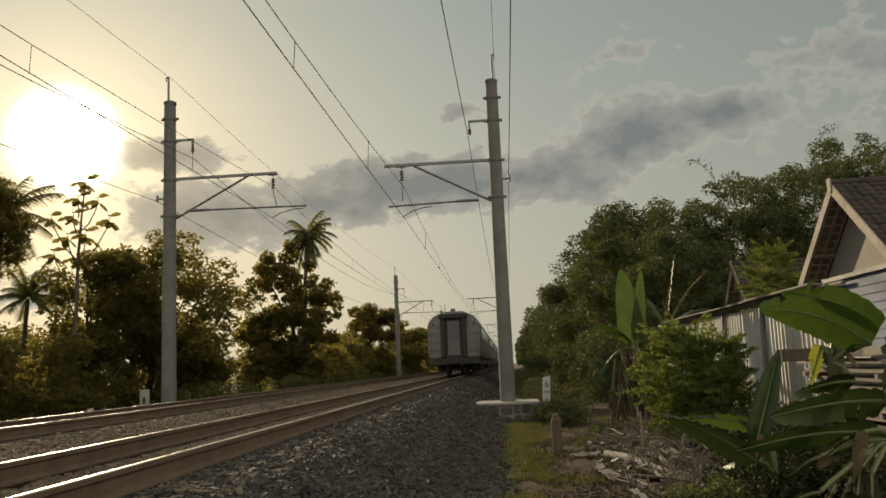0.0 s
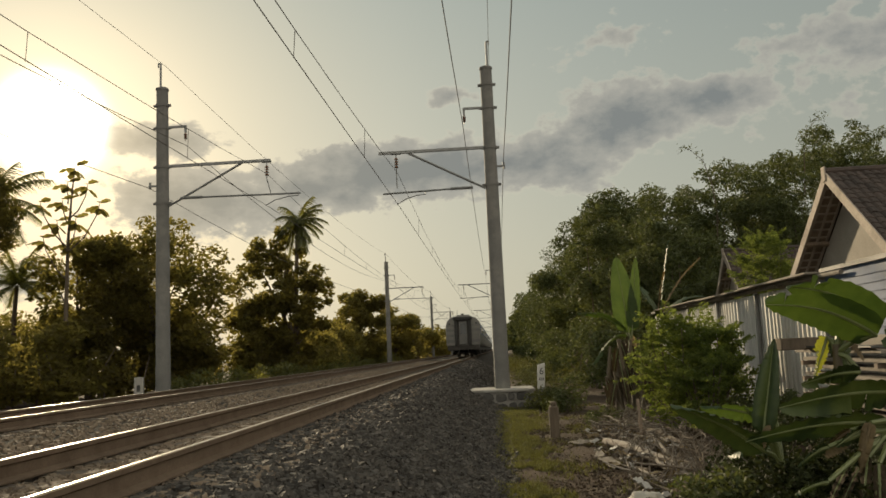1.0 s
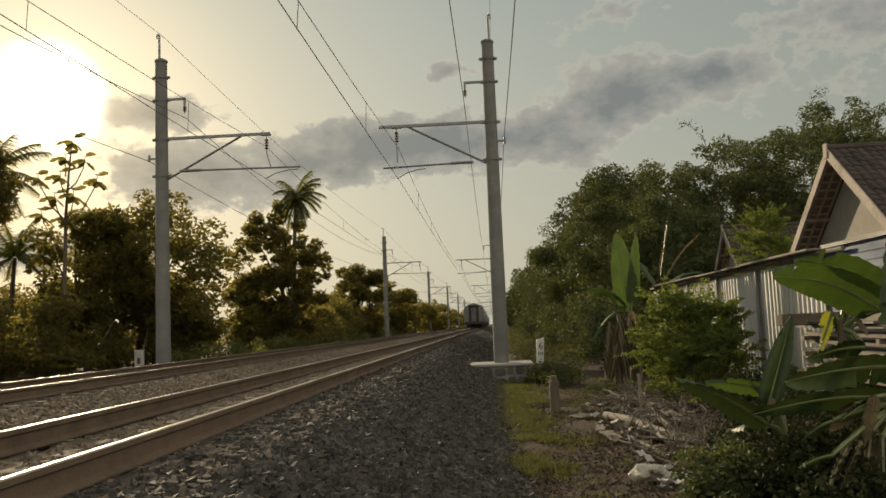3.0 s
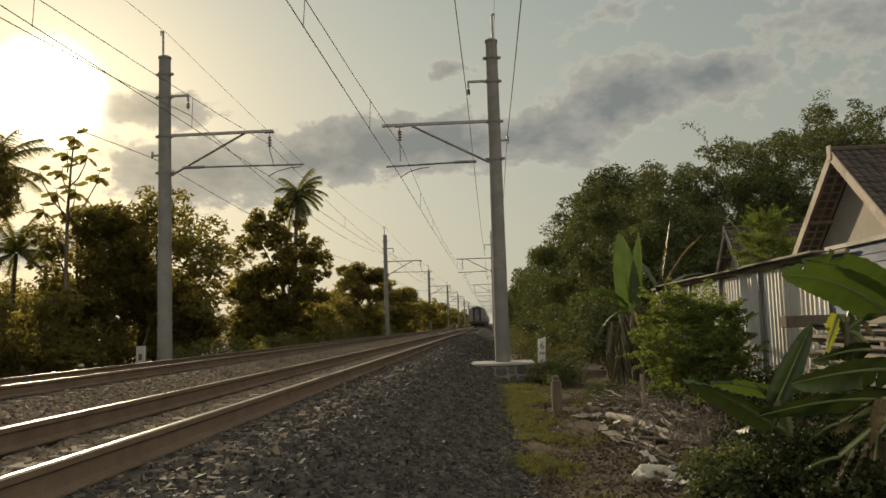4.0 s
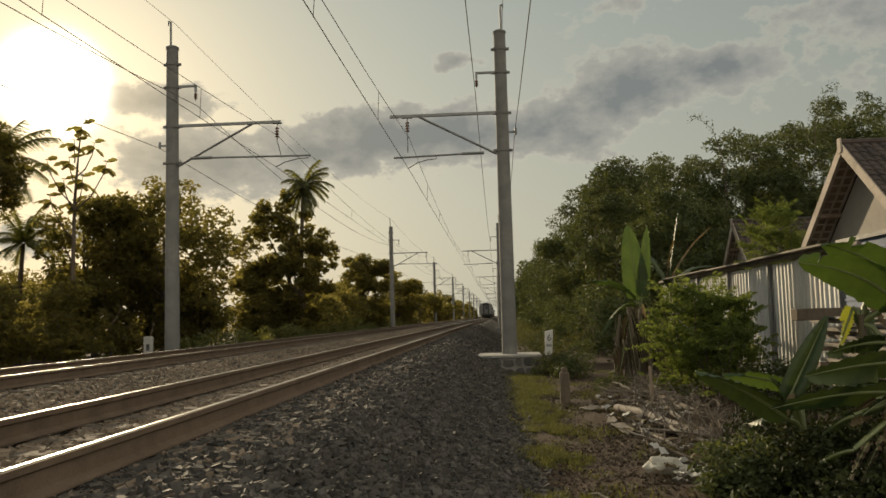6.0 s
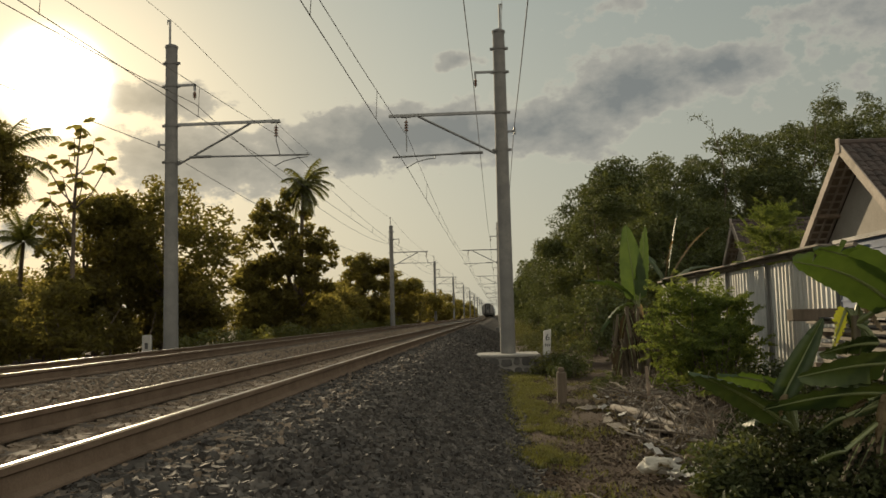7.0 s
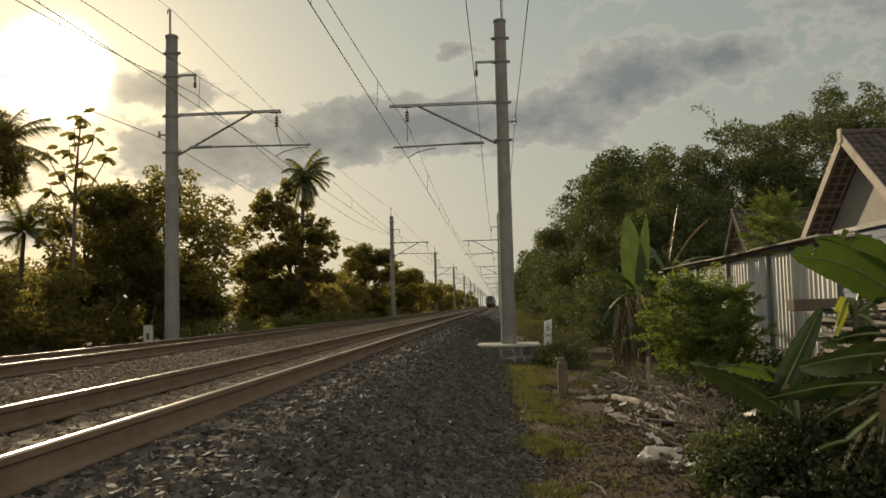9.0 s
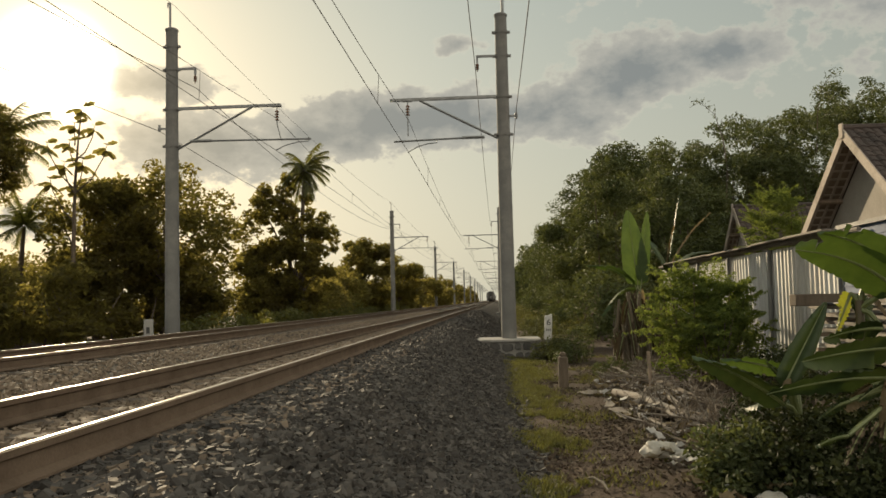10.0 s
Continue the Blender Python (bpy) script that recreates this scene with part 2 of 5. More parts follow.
M["wall_plaster"] = surface("wall_plaster", (0.20, 0.18, 0.155), (0.30, 0.275, 0.24), 1.2, 0.9, 0.3, fine=20, stain=(0.22, 0.195, 0.165))
M["timber"] = surface("timber", (0.13, 0.10, 0.075), (0.26, 0.20, 0.15), 3, 0.85, 0.4, fine=20, stretch=(1, 0.2, 1), vary=0.25)
M["timber_grey"] = surface("timber_grey", (0.13, 0.11, 0.09), (0.25, 0.22, 0.185), 4, 0.9, 0.4, fine=25, vary=0.3)
M["twig_pale"] = surface("twig_pale", (0.11, 0.092, 0.072), (0.21, 0.18, 0.145), 5, 0.85, 0.3, fine=30, vary=0.35)
M["bargeboard"] = surface("bargeboard", (0.24, 0.20, 0.165), (0.38, 0.33, 0.28), 3, 0.85, 0.3, fine=20, stain=(0.16, 0.13, 0.10))
M["white_paint"] = surface("white_paint", (0.36, 0.36, 0.35), (0.48, 0.48, 0.46), 4, 0.6, 0.1, fine=30, stain=(0.5, 0.47, 0.4))
M["black_paint"] = surface("black_paint", (0.02, 0.02, 0.02), (0.035, 0.035, 0.035), 5, 0.6, 0.05)
M["plastic_white"] = surface("plastic_white", (0.34, 0.32, 0.28), (0.48, 0.46, 0.41), 7, 0.45, 0.3, fine=30, stain=(0.45, 0.42, 0.36), translucent=0.15)
M["paper"] = surface("paper", (0.25, 0.24, 0.22), (0.45, 0.43, 0.4), 7, 0.7, 0.2, fine=30, vary=0.4)


# ---- builders ----
def thing(name, at=(0, 0, 0), label="", category="", group="", kind="", turn=0.0):
    ob = new(name)
    ob.matrix_world = pose(*at, 0, 0, turn)
    return tagged(ob, label, category, group, kind)


def mesh_of(name, bm, smooth=True, bevel=0.0):
    me = bpy.data.meshes.new(name)
    if bevel:
        bmesh.ops.bevel(bm, geom=[e for e in bm.edges if len(e.link_faces) == 2 and e.calc_face_angle(0) > 0.6], offset=bevel, segments=1, affect="EDGES", clamp_overlap=True)
    bm.to_mesh(me)
    bm.free()
    if smooth:
        me.shade_smooth()
        me.set_sharp_from_angle(angle=radians(40))
    return me


def part(name, bm, material, parent=None, label="", smooth=True, bevel=0.0):
    ob = new(name, mesh_of(name, bm, smooth, bevel))
    ob.data.materials.append(M[material])
    if parent:
        ob.parent = parent
    return tagged(ob, label)


def raw(name, verts, faces, material, parent=None, label="", smooth=False):
    me = bpy.data.meshes.new(name)
    me.from_pydata([tuple(v) for v in verts] if not isinstance(verts, np.ndarray) else verts.tolist(), [], faces if not isinstance(faces, np.ndarray) else faces.tolist())
    if smooth:
        me.shade_smooth()
    ob = new(name, me)
    me.materials.append(M[material])
    if parent:
        ob.parent = parent
    return tagged(ob, label)


def box(bm, lo, hi, m=None):
    c = [(a + b) / 2 for a, b in zip(lo, hi)]
    s = [abs(b - a) for a, b in zip(lo, hi)]
    mat = Matrix.Translation(c) @ Matrix.Diagonal((*s, 1))
    return bmesh.ops.create_cube(bm, size=1, matrix=(m @ mat) if m else mat)


def rod(bm, a, b, r, r2=None, seg=8, caps=True):
    a, b = Vector(a), Vector(b)
    d = b - a
    m = Matrix.Translation((a + b) / 2) @ d.to_track_quat("Z", "Y").to_matrix().to_4x4()
    return bmesh.ops.create_cone(bm, cap_ends=caps, segments=seg, radius1=r, radius2=r if r2 is None else r2, depth=d.length, matrix=m)


def tube(bm, pts, radii, seg=8):
    """A bent tapered tube through points."""
    pts = [Vector(p) for p in pts]
    rings = []
    for i, p in enumerate(pts):
        d = (pts[min(i + 1, len(pts) - 1)] - pts[max(i - 1, 0)]).normalized()
        q = d.to_track_quat("Z", "X" if abs(d.y) > 0.9 else "Y")
        r = radii[i] if isinstance(radii, (list, tuple)) else radii
        rings.append([bm.verts.new(p + q @ Vector((r * math.cos(2 * math.pi * k / seg), r * math.sin(2 * math.pi * k / seg), 0))) for k in range(seg)])
    for a, b in zip(rings, rings[1:]):
        for k in range(seg):
            bm.faces.new((a[k], a[(k + 1) % seg], b[(k + 1) % seg], b[k]))
    bm.faces.new(rings[0][::-1])
    bm.faces.new(rings[-1])


def extrude_y(bm, profile, y0, y1):
    """A closed x, z profile drawn along y."""
    a = [bm.verts.new((x, y0, z)) for x, z in profile]
    b = [bm.verts.new((x, y1, z)) for x, z in profile]
    k = len(profile)
    for i in range(k):
        bm.faces.new((a[i], a[(i + 1) % k], b[(i + 1) % k], b[i]))
    bm.faces.new(a[::-1])
    bm.faces.new(b)
    bmesh.ops.recalc_face_normals(bm, faces=bm.faces)


# ---- ground ----
GROUND_PROFILE = [(-4000, -2.0), (-200, -1.6), (-40, -1.2), (-16, -1.0), (-10.6, -0.8), (-9.0, -0.72), (-8.35, -0.22), (-7.8, -0.2), (-5.4, -0.2), (-4.6, -0.26),
                  (-3.8, -0.2), (-1.45, -0.2), (-1.15, -0.27), (0.25, -0.99), (0.6, -1.03), (1.6, -1.05), (3.0, -1.0), (8, -1.0), (40, -1.0), (200, -1.4), (4000, -2.0)]


def ground_z(x, y=0.0):
    for (a, za), (b, zb) in zip(GROUND_PROFILE, GROUND_PROFILE[1:]):
        if a <= x <= b:
            return za + (zb - za) * (x - a) / (b - a)
    return -1.0


def make_ground():
    xs = sorted(set([p[0] for p in GROUND_PROFILE] + [i * 0.25 for i in range(-4, 33)] + [-12, -14, 10, 14, 20, 28]))
    ys = [-4000, -400, -80, -20, -8, -2] + [i * 0.4 for i in range(0, 80)] + [33, 35, 38, 42, 47, 55, 65, 80, 100, 130, 170, 230, 320, 450, 700, 1200, 2200, 4500]
    verts = []
    for y in ys:
        for x in xs:
            z = ground_z(x)
            if x > 0.3 and -10 < y < 60:
                z += 0.05 * noise.noise(Vector((x * 1.1, y * 1.1, 0))) + 0.03 * noise.noise(Vector((x * 3, y * 3, 4)))
            verts.append((x, y, z - (0.0 if x > 0.2 or x < -8.9 else 0.06)))
    w = len(xs)
    faces = [(j * w + i, j * w + i + 1, (j + 1) * w + i + 1, (j + 1) * w + i) for j in range(len(ys) - 1) for i in range(w - 1)]
    ob = raw("ground", verts, faces, "soil", smooth=True)
    tagged(ob, "bare brown soil with sparse grass beside the railway", "ground", kind="structure")
    bm = bmesh.new()
    prof = [p for p in GROUND_PROFILE if -9.0 <= p[0] <= 0.25]
    bed = prof + [(0.25, -1.3), (-9.0, -1.3)]
    extrude_y(bm, bed, -60, 900)
    ob = part("ballast", bm, "ballast_bed", smooth=False)
    tagged(ob, "grey crushed-stone ballast bed under the double track", "ballast", kind="structure")


def make_stone_mesh(name, s, material, label, rng):
    """Angular stones at rows of x, y, radius, on the ballast."""
    base = np.array([(-1, -1, -1), (1, -1, -1), (1, 1, -1), (-1, 1, -1), (-1, -1, 1), (1, -1, 1), (1, 1, 1), (-1, 1, 1)], float) * 0.68
    tri = np.array([(0, 2, 1), (0, 3, 2), (4, 5, 6), (4, 6, 7), (0, 1, 5), (0, 5, 4), (1, 2, 6), (1, 6, 5), (2, 3, 7), (2, 7, 6), (3, 0, 4), (3, 4, 7)])
    k = len(s)
    px = np.array([p[0] for p in GROUND_PROFILE])
    pz = np.array([p[1] for p in GROUND_PROFILE])
    z = np.interp(s[:, 0], px, pz)
    v = base[None] * s[:, 2, None, None] * rng.uniform(0.7, 1.2, (k, 8, 1)) * rng.uniform(0.7, 1.3, (k, 1, 3)) + rng.normal(0, 0.2, (k, 8, 3)) * s[:, 2, None, None]
    ang = rng.uniform(0, 6.28, k)
    c, sn = np.cos(ang)[:, None], np.sin(ang)[:, None]
    tilt = rng.uniform(-0.8, 0.8, k)
    ct, st = np.cos(tilt)[:, None], np.sin(tilt)[:, None]
    vx, vy, vz = v[..., 0], v[..., 1], v[..., 2] * 0.75
    vx, vz = vx * ct - vz * st, vx * st + vz * ct
    v = np.stack([vx * c - vy * sn + s[:, 0, None], vx * sn + vy * c + s[:, 1, None], vz + (z + s[:, 2] * 0.25)[:, None]], -1)
    f = (tri[None] + (np.arange(k) * 8)[:, None, None]).reshape(-1, 3)
    ob = raw(name, v.reshape(-1, 3), f, material)
    tagged(ob, label, "ballast stones", kind="stuff")


def make_stones():
    rng = np.random.default_rng(3)
    spots = []
    for y0, y1, n, lo, hi in ((2.0, 12.0, 26000, 0.018, 0.042), (12.0, 24.0, 13000, 0.022, 0.05), (24.0, 60.0, 5000, 0.03, 0.07)):
        x = rng.uniform(-2.0, 0.42, n)
        x = np.where(x > 0.22, rng.normal(0.2, 0.12, n), x)
        spots.append(np.stack([x, rng.uniform(y0, y1, n), rng.uniform(lo, hi, n)], 1))
    n = 3500
    spots.append(np.stack([rng.uniform(-2.0, 0.25, n), rng.uniform(-4.0, 2.0, n), rng.uniform(0.025, 0.05, n)], 1))
    make_stone_mesh("ballast_stones", np.concatenate(spots), "stone", "loose angular grey ballast stones on the track shoulder", rng)
    spots = []
    n = 17000
    spots.append(np.stack([rng.uniform(-6.0, -3.2, n), 4 + 66 * rng.random(n) ** 1.7, rng.uniform(0.02, 0.036, n)], 1))
    n = 15000
    spots.append(np.stack([rng.uniform(-3.08, -2.1, n), rng.uniform(2, 24, n), rng.uniform(0.02, 0.038, n)], 1))
    n = 5200
    spots.append(np.stack([rng.uniform(-2.05, -1.35, n), rng.uniform(1.5, 22, n), rng.uniform(0.018, 0.038, n)], 1))
    n = 8000
    spots.append(np.stack([rng.uniform(-7.9, -6.0, n), rng.uniform(7, 36, n), rng.uniform(0.03, 0.055, n)], 1))
    make_stone_mesh("track_stones", np.concatenate(spots), "stone_rusty", "rust-stained ballast stones between the rails", rng)


TRACKS = (-2.6, -6.6)


def make_tracks():
    half = 1.067 / 2 + 0.035
    for cx in TRACKS:
        tr = thing("railway_track", (cx, 0, 0), "narrow-gauge railway track with shiny worn rail heads on concrete sleepers", "railway track", "parallel tracks", kind="structure")
        for s in (-1, 1):
            bm = bmesh.new()
            x = s * half
            prof = [(-0.065, -0.16), (0.065, -0.16), (0.065, -0.148), (0.012, -0.125), (0.010, -0.05), (0.034, -0.036), (0.036, -0.004),
                    (-0.036, -0.004), (-0.034, -0.036), (-0.010, -0.05), (-0.012, -0.125), (-0.065, -0.148)]
            extrude_y(bm, [(x + a, b) for a, b in prof], -60, 900)
            rail = part("rail", bm, "rail_side", tr, "rusty steel rail", smooth=False)
            bm = bmesh.new()
            extrude_y(bm, [(x - 0.012, -0.006), (x + 0.012, -0.006), (x + 0.011, -0.001), (x + 0.008, 0.0), (x - 0.008, 0.0), (x - 0.011, -0.001)], -60, 900)
            part("rail_head", bm, "rail_head", rail, "polished steel running surface", smooth=False)
        bm = bmesh.new()
        box(bm, (-1.0, -0.11, -0.34), (1.0, 0.11, -0.17))
        me = mesh_of("sleeper", bm, smooth=False, bevel=0.015)
        me.materials.append(M["sleeper"])
        for i in range(150):
            o = new("sleeper", me)
            o.parent = tr
            o.location = (0, -6 + i * 0.6, 0)


# ---- masts and wires ----
MAST_Y = [23.5 + 50 * k for k in range(10)]


def mast(side):
    """Overhead line mast, local x towards its track is 'side'; its foot is at z = 0, which is 0.5 m under the rail top."""
    s = side
    g = thing("overhead_line_mast", (0, 0, 0), "grey concrete railway mast with steel cantilever arm and insulators", "catenary mast", "masts along the railway")
    bm = bmesh.new()
    prof = [(0.215, 0.0), (0.20, 3.0), (0.185, 6.0), (0.172, 9.2), (0.172, 9.32), (0.19, 9.32), (0.19, 9.38), (0.12, 9.42)]
    seg = 20
    rings = [[bm.verts.new((r * math.cos(6.28319 * k / seg), r * math.sin(6.28319 * k / seg), z)) for k in range(seg)] for r, z in prof]
    for a, b in zip(rings, rings[1:]):
        for k in range(seg):
            bm.faces.new((a[k], a[(k + 1) % seg], b[(k + 1) % seg], b[k]))
    bm.faces.new(rings[0][::-1])
    bm.faces.new(rings[-1])
    part("pole", bm, "concrete", g, "round tapered concrete pole")
    # steel clamp bands
    for z in (8.85, 8.15, 6.95, 5.85):
        bm = bmesh.new()
        r = 0.18 + (9.3 - z) * 0.0045 + 0.012
        rod(bm, (0, 0, z - 0.04), (0, 0, z + 0.04), r, seg=20)
        box(bm, (r - 0.01, -0.03, z - 0.035), (r + 0.07, 0.03, z + 0.035))
        box(bm, (-r - 0.07, -0.03, z - 0.035), (-r + 0.01, 0.03, z + 0.035))
        part("clamp_band", bm, "concrete", g)
    bm = bmesh.new()
    rod(bm, (-0.05 * s, 0, 8.6), (-0.05 * s, 0, 10.18), 0.035)
    rod(bm, (-0.07 * s, 0, 10.18), (0.12 * -s if s > 0 else 0.12, 0, 10.18), 0.03)
    rod(bm, (0.12 * -s if s > 0 else 0.12, 0, 10.2), (0.12 * -s if s > 0 else 0.12, 0, 10.06), 0.02)
    part("earth_wire_pipe", bm, "galv", g)
    # feeder bracket
    bm = bmesh.new()
    box(bm, (0.15 * s, -0.035, 8.14), (0.74 * s, 0.035, 8.2))
    box(bm, (0.68 * s, -0.03, 7.98), (0.74 * s, 0.03, 8.15))
    part("feeder_bracket", bm, "galv", g)
    bm = bmesh.new()
    rod(bm, (0.71 * s, 0, 7.98), (0.71 * s, 0, 7.72), 0.015)
    for z in (7.93, 7.87, 7.81):
        rod(bm, (0.71 * s, 0, z - 0.02), (0.71 * s, 0, z + 0.02), 0.06, 0.03, 10)
    part("feeder_insulator", bm, "insulator", g)
    # main cantilever
    bm = bmesh.new()
    box(bm, (0.16 * s, -0.04, 6.93), (3.28 * s, 0.04, 7.01))
    part("top_arm", bm, "galv", g)
    bm = bmesh.new()
    rod(bm, (0.19 * s, 0, 5.76), (2.42 * s, 0, 6.94), 0.035)
    part("brace", bm, "galv", g)
    hx = 2.77 if s < 0 else 3.17
    bm = bmesh.new()
    tube(bm, [(hx * s, 0, 6.95), (hx * s, 0, 6.4), ((hx + (0.13 if s > 0 else 0)) * s, 0, 5.9)], 0.016, 6)
    rod(bm, ((hx - 0.14) * s, 0, 6.93), ((hx + 0.14) * s, 0, 6.93), 0.03)
    part("hanger", bm, "galv", g)
    for k in range(4):
        bm = bmesh.new()
        rod(bm, (hx * s, 0, 6.76 - k * 0.08), (hx * s, 0, 6.81 - k * 0.08), 0.068, 0.03, 10)
        part("insulator", bm, "insulator", g)
    z0 = 5.80 if s < 0 else 5.98
    end = 3.19 if s < 0 else 4.17
    bm = bmesh.new()
    rod(bm, (0.85 * s, 0, z0), (end * s, 0, z0 - 0.05), 0.028)
    rod(bm, (0.55 * s, 0, z0), (1.2 * s, 0, z0), 0.045)
    part("registration_arm", bm, "galv", g)
    bm = bmesh.new()
    if s < 0:
        tube(bm, [(1.94 * s, 0, z0), (1.94 * s, 0, z0 - 0.12), (2.2 * s, 0, z0 - 0.14), (2.5 * s, 0, z0 - 0.22), (2.79 * s, 0, z0 - 0.38)], 0.015, 6)
    else:
        tube(bm, [(4.1 * s, 0, z0), (4.1 * s, 0, z0 - 0.12), (3.8 * s, 0, z0 - 0.13), (3.4 * s, 0, z0 - 0.22), (3.12 * s, 0, z0 - 0.36)], 0.015, 6)
    part("steady_arm", bm, "galv", g)
    # back bracket for the outer feeder
    bm = bmesh.new()
    box(bm, (-0.18 * s, -0.03, 6.36), (-0.42 * s, 0.03, 6.41))
    rod(bm, (-0.38 * s, 0, 6.3), (-0.38 * s, 0, 6.5), 0.035)
    part("back_bracket", bm, "galv", g)
    return g


def plinth(x, y):
    g = thing("mast_plinth", (x, y, -1.1), "rubble-stone plinth with pale cement cap under a mast", "plinth")
    bm = bmesh.new()
    box(bm, (-0.95, -0.78, -0.1), (0.82, 0.78, 0.5))
    part("core", bm, "mortar", g, "pale mortar core")
    bm = bmesh.new()
    box(bm, (-1.0, -0.83, 0.5), (0.87, 0.83, 0.58))
    part("cap", bm, "plaster_cap", g, "pale cement cap slab", bevel=0.02)
    rng = random.Random(4)
    # irregular stones set proud of the mortar on the front and both flanks
    def stone(cx, cz, w, h, face):
        bm = bmesh.new()
        k = 10
        ring, top = [], []
        for i in range(k):
            a = 6.28319 * i / k + rng.uniform(-0.2, 0.2)
            rx, rz = w / 2 * rng.uniform(0.85, 1.05), h / 2 * rng.uniform(0.85, 1.05)
            ca = math.copysign(abs(math.cos(a)) ** 0.8, math.cos(a))
            sa = math.copysign(abs(math.sin(a)) ** 0.8, math.sin(a))
            u, v = cx + rx * ca, cz + rz * sa
            u2, v2 = cx + rx * 0.86 * ca, cz + rz * 0.86 * sa
            if face == "front":
                ring.append(bm.verts.new((u, -0.77, v)))
                top.append(bm.verts.new((u2, -0.815, v2)))
            elif face == "side":
                ring.append(bm.verts.new((-0.94, u, v)))
                top.append(bm.verts.new((-0.985, u2, v2)))
        for i in range(k):
            bm.faces.new((ring[i], ring[(i + 1) % k], top[(i + 1) % k], top[i]))
        bm.faces.new(top)
        bmesh.ops.recalc_face_normals(bm, faces=bm.faces)
        part("stone", bm, "rubble", g, smooth=False)
    for row in range(2):
        u = -0.93 + row * 0.1
        while u < 0.72:
            w = rng.uniform(0.2, 0.38)
            stone(u + w / 2, 0.11 + row * 0.26 + rng.uniform(-0.03, 0.03), w * 0.97, 0.255 + rng.uniform(-0.04, 0.01), "front")
            u += w
        u = -0.72 + row * 0.1
        while u < 0.6:
            w = rng.uniform(0.16, 0.36)
            stone(u + w / 2, 0.12 + row * 0.26, w * 0.93, 0.24, "side")
            u += w
    return g


def make_masts():
    right = mast(-1)
    right.matrix_world = pose(0.31, MAST_Y[0], -0.52)
    left = mast(1)
    left.matrix_world = pose(-9.5, MAST_Y[0], -0.52)
    for k, y in enumerate(MAST_Y[1:]):
        copy_thing(right, pose(0.31, y, -0.55))
        copy_thing(left, pose(-9.4 + min(k, 3) * 0.1, y, -0.55))
    plinth(0.31, MAST_Y[0])
    for x, y0 in ((-9.5, 0), (0.31, 1), (-9.4, 1)):
        bm = bmesh.new()
        y = MAST_Y[y0]
        box(bm, (x - 0.5, y - 0.5, -1.2), (x + 0.5, y + 0.5, -0.53))
        tagged(part("mast_footing", bm, "concrete", bevel=0.02), "low concrete footing block under a mast", "footing", "mast footings")


def wire_run(name, x, z, r, sag, label):
    """A wire over all masts, with sag in each span."""
    bm = bmesh.new()
    pts = []
    ys = [MAST_Y[0] - 50] + MAST_Y
    for a, b in zip(ys, ys[1:]):
        for i in range(12):
            u = i / 12
            pts.append((x, a + (b - a) * u, z - sag * 4 * u * (1 - u)))
    pts.append((x, ys[-1], z))
    tube(bm, pts, [r * max(1.0, p[1] / 70) for p in pts], 5)
    return tagged(part(name, bm, "wire"), label, "wire", "overhead wires")


def make_wires():
    for cx, zc, zm in ((-2.44, 4.88, 5.80), (-6.36, 5.10, 6.05)):
        wire_run("contact_wire", cx, zc, 0.008, 0.10, "taut dark contact wire over the track")
        wire_run("messenger_wire", cx + 0.03, zm, 0.007, 0.80, "sagging messenger wire above the contact wire")
        bm = bmesh.new()
        for y0 in [MAST_Y[0] - 50] + MAST_Y[:4]:
            for i in range(1, 8):
                u = i / 8
                z = zm - 0.80 * 4 * u * (1 - u)
                rod(bm, (cx, y0 + 50 * u, zc - 0.02 - 0.4 * u * (1 - u)), (cx + 0.03, y0 + 50 * u, z), 0.006, seg=4)
        tagged(part("dropper_wires", bm, "wire"), "thin vertical droppers between the two overhead wires", "wire", "overhead wires", "stuff")
    wire_run("feeder_wire", -0.45, 7.18, 0.011, 0.6, "sagging feeder wire on mast brackets")
    wire_run("feeder_wire", -8.75, 7.05, 0.010, 1.0, "sagging feeder wire on mast brackets")
    wire_run("outer_feeder_wire", 0.67, 5.9, 0.010, 0.6, "sagging feeder wire behind the masts")
    wire_run("outer_feeder_wire", -9.88, 5.8, 0.010, 0.6, "sagging feeder wire behind the masts")
    wire_run("earth_wire", 0.43, 9.55, 0.007, 0.5, "thin earth wire along the mast tops")
    wire_run("earth_wire", -9.38, 9.55, 0.007, 0.5, "thin earth wire along the mast tops")

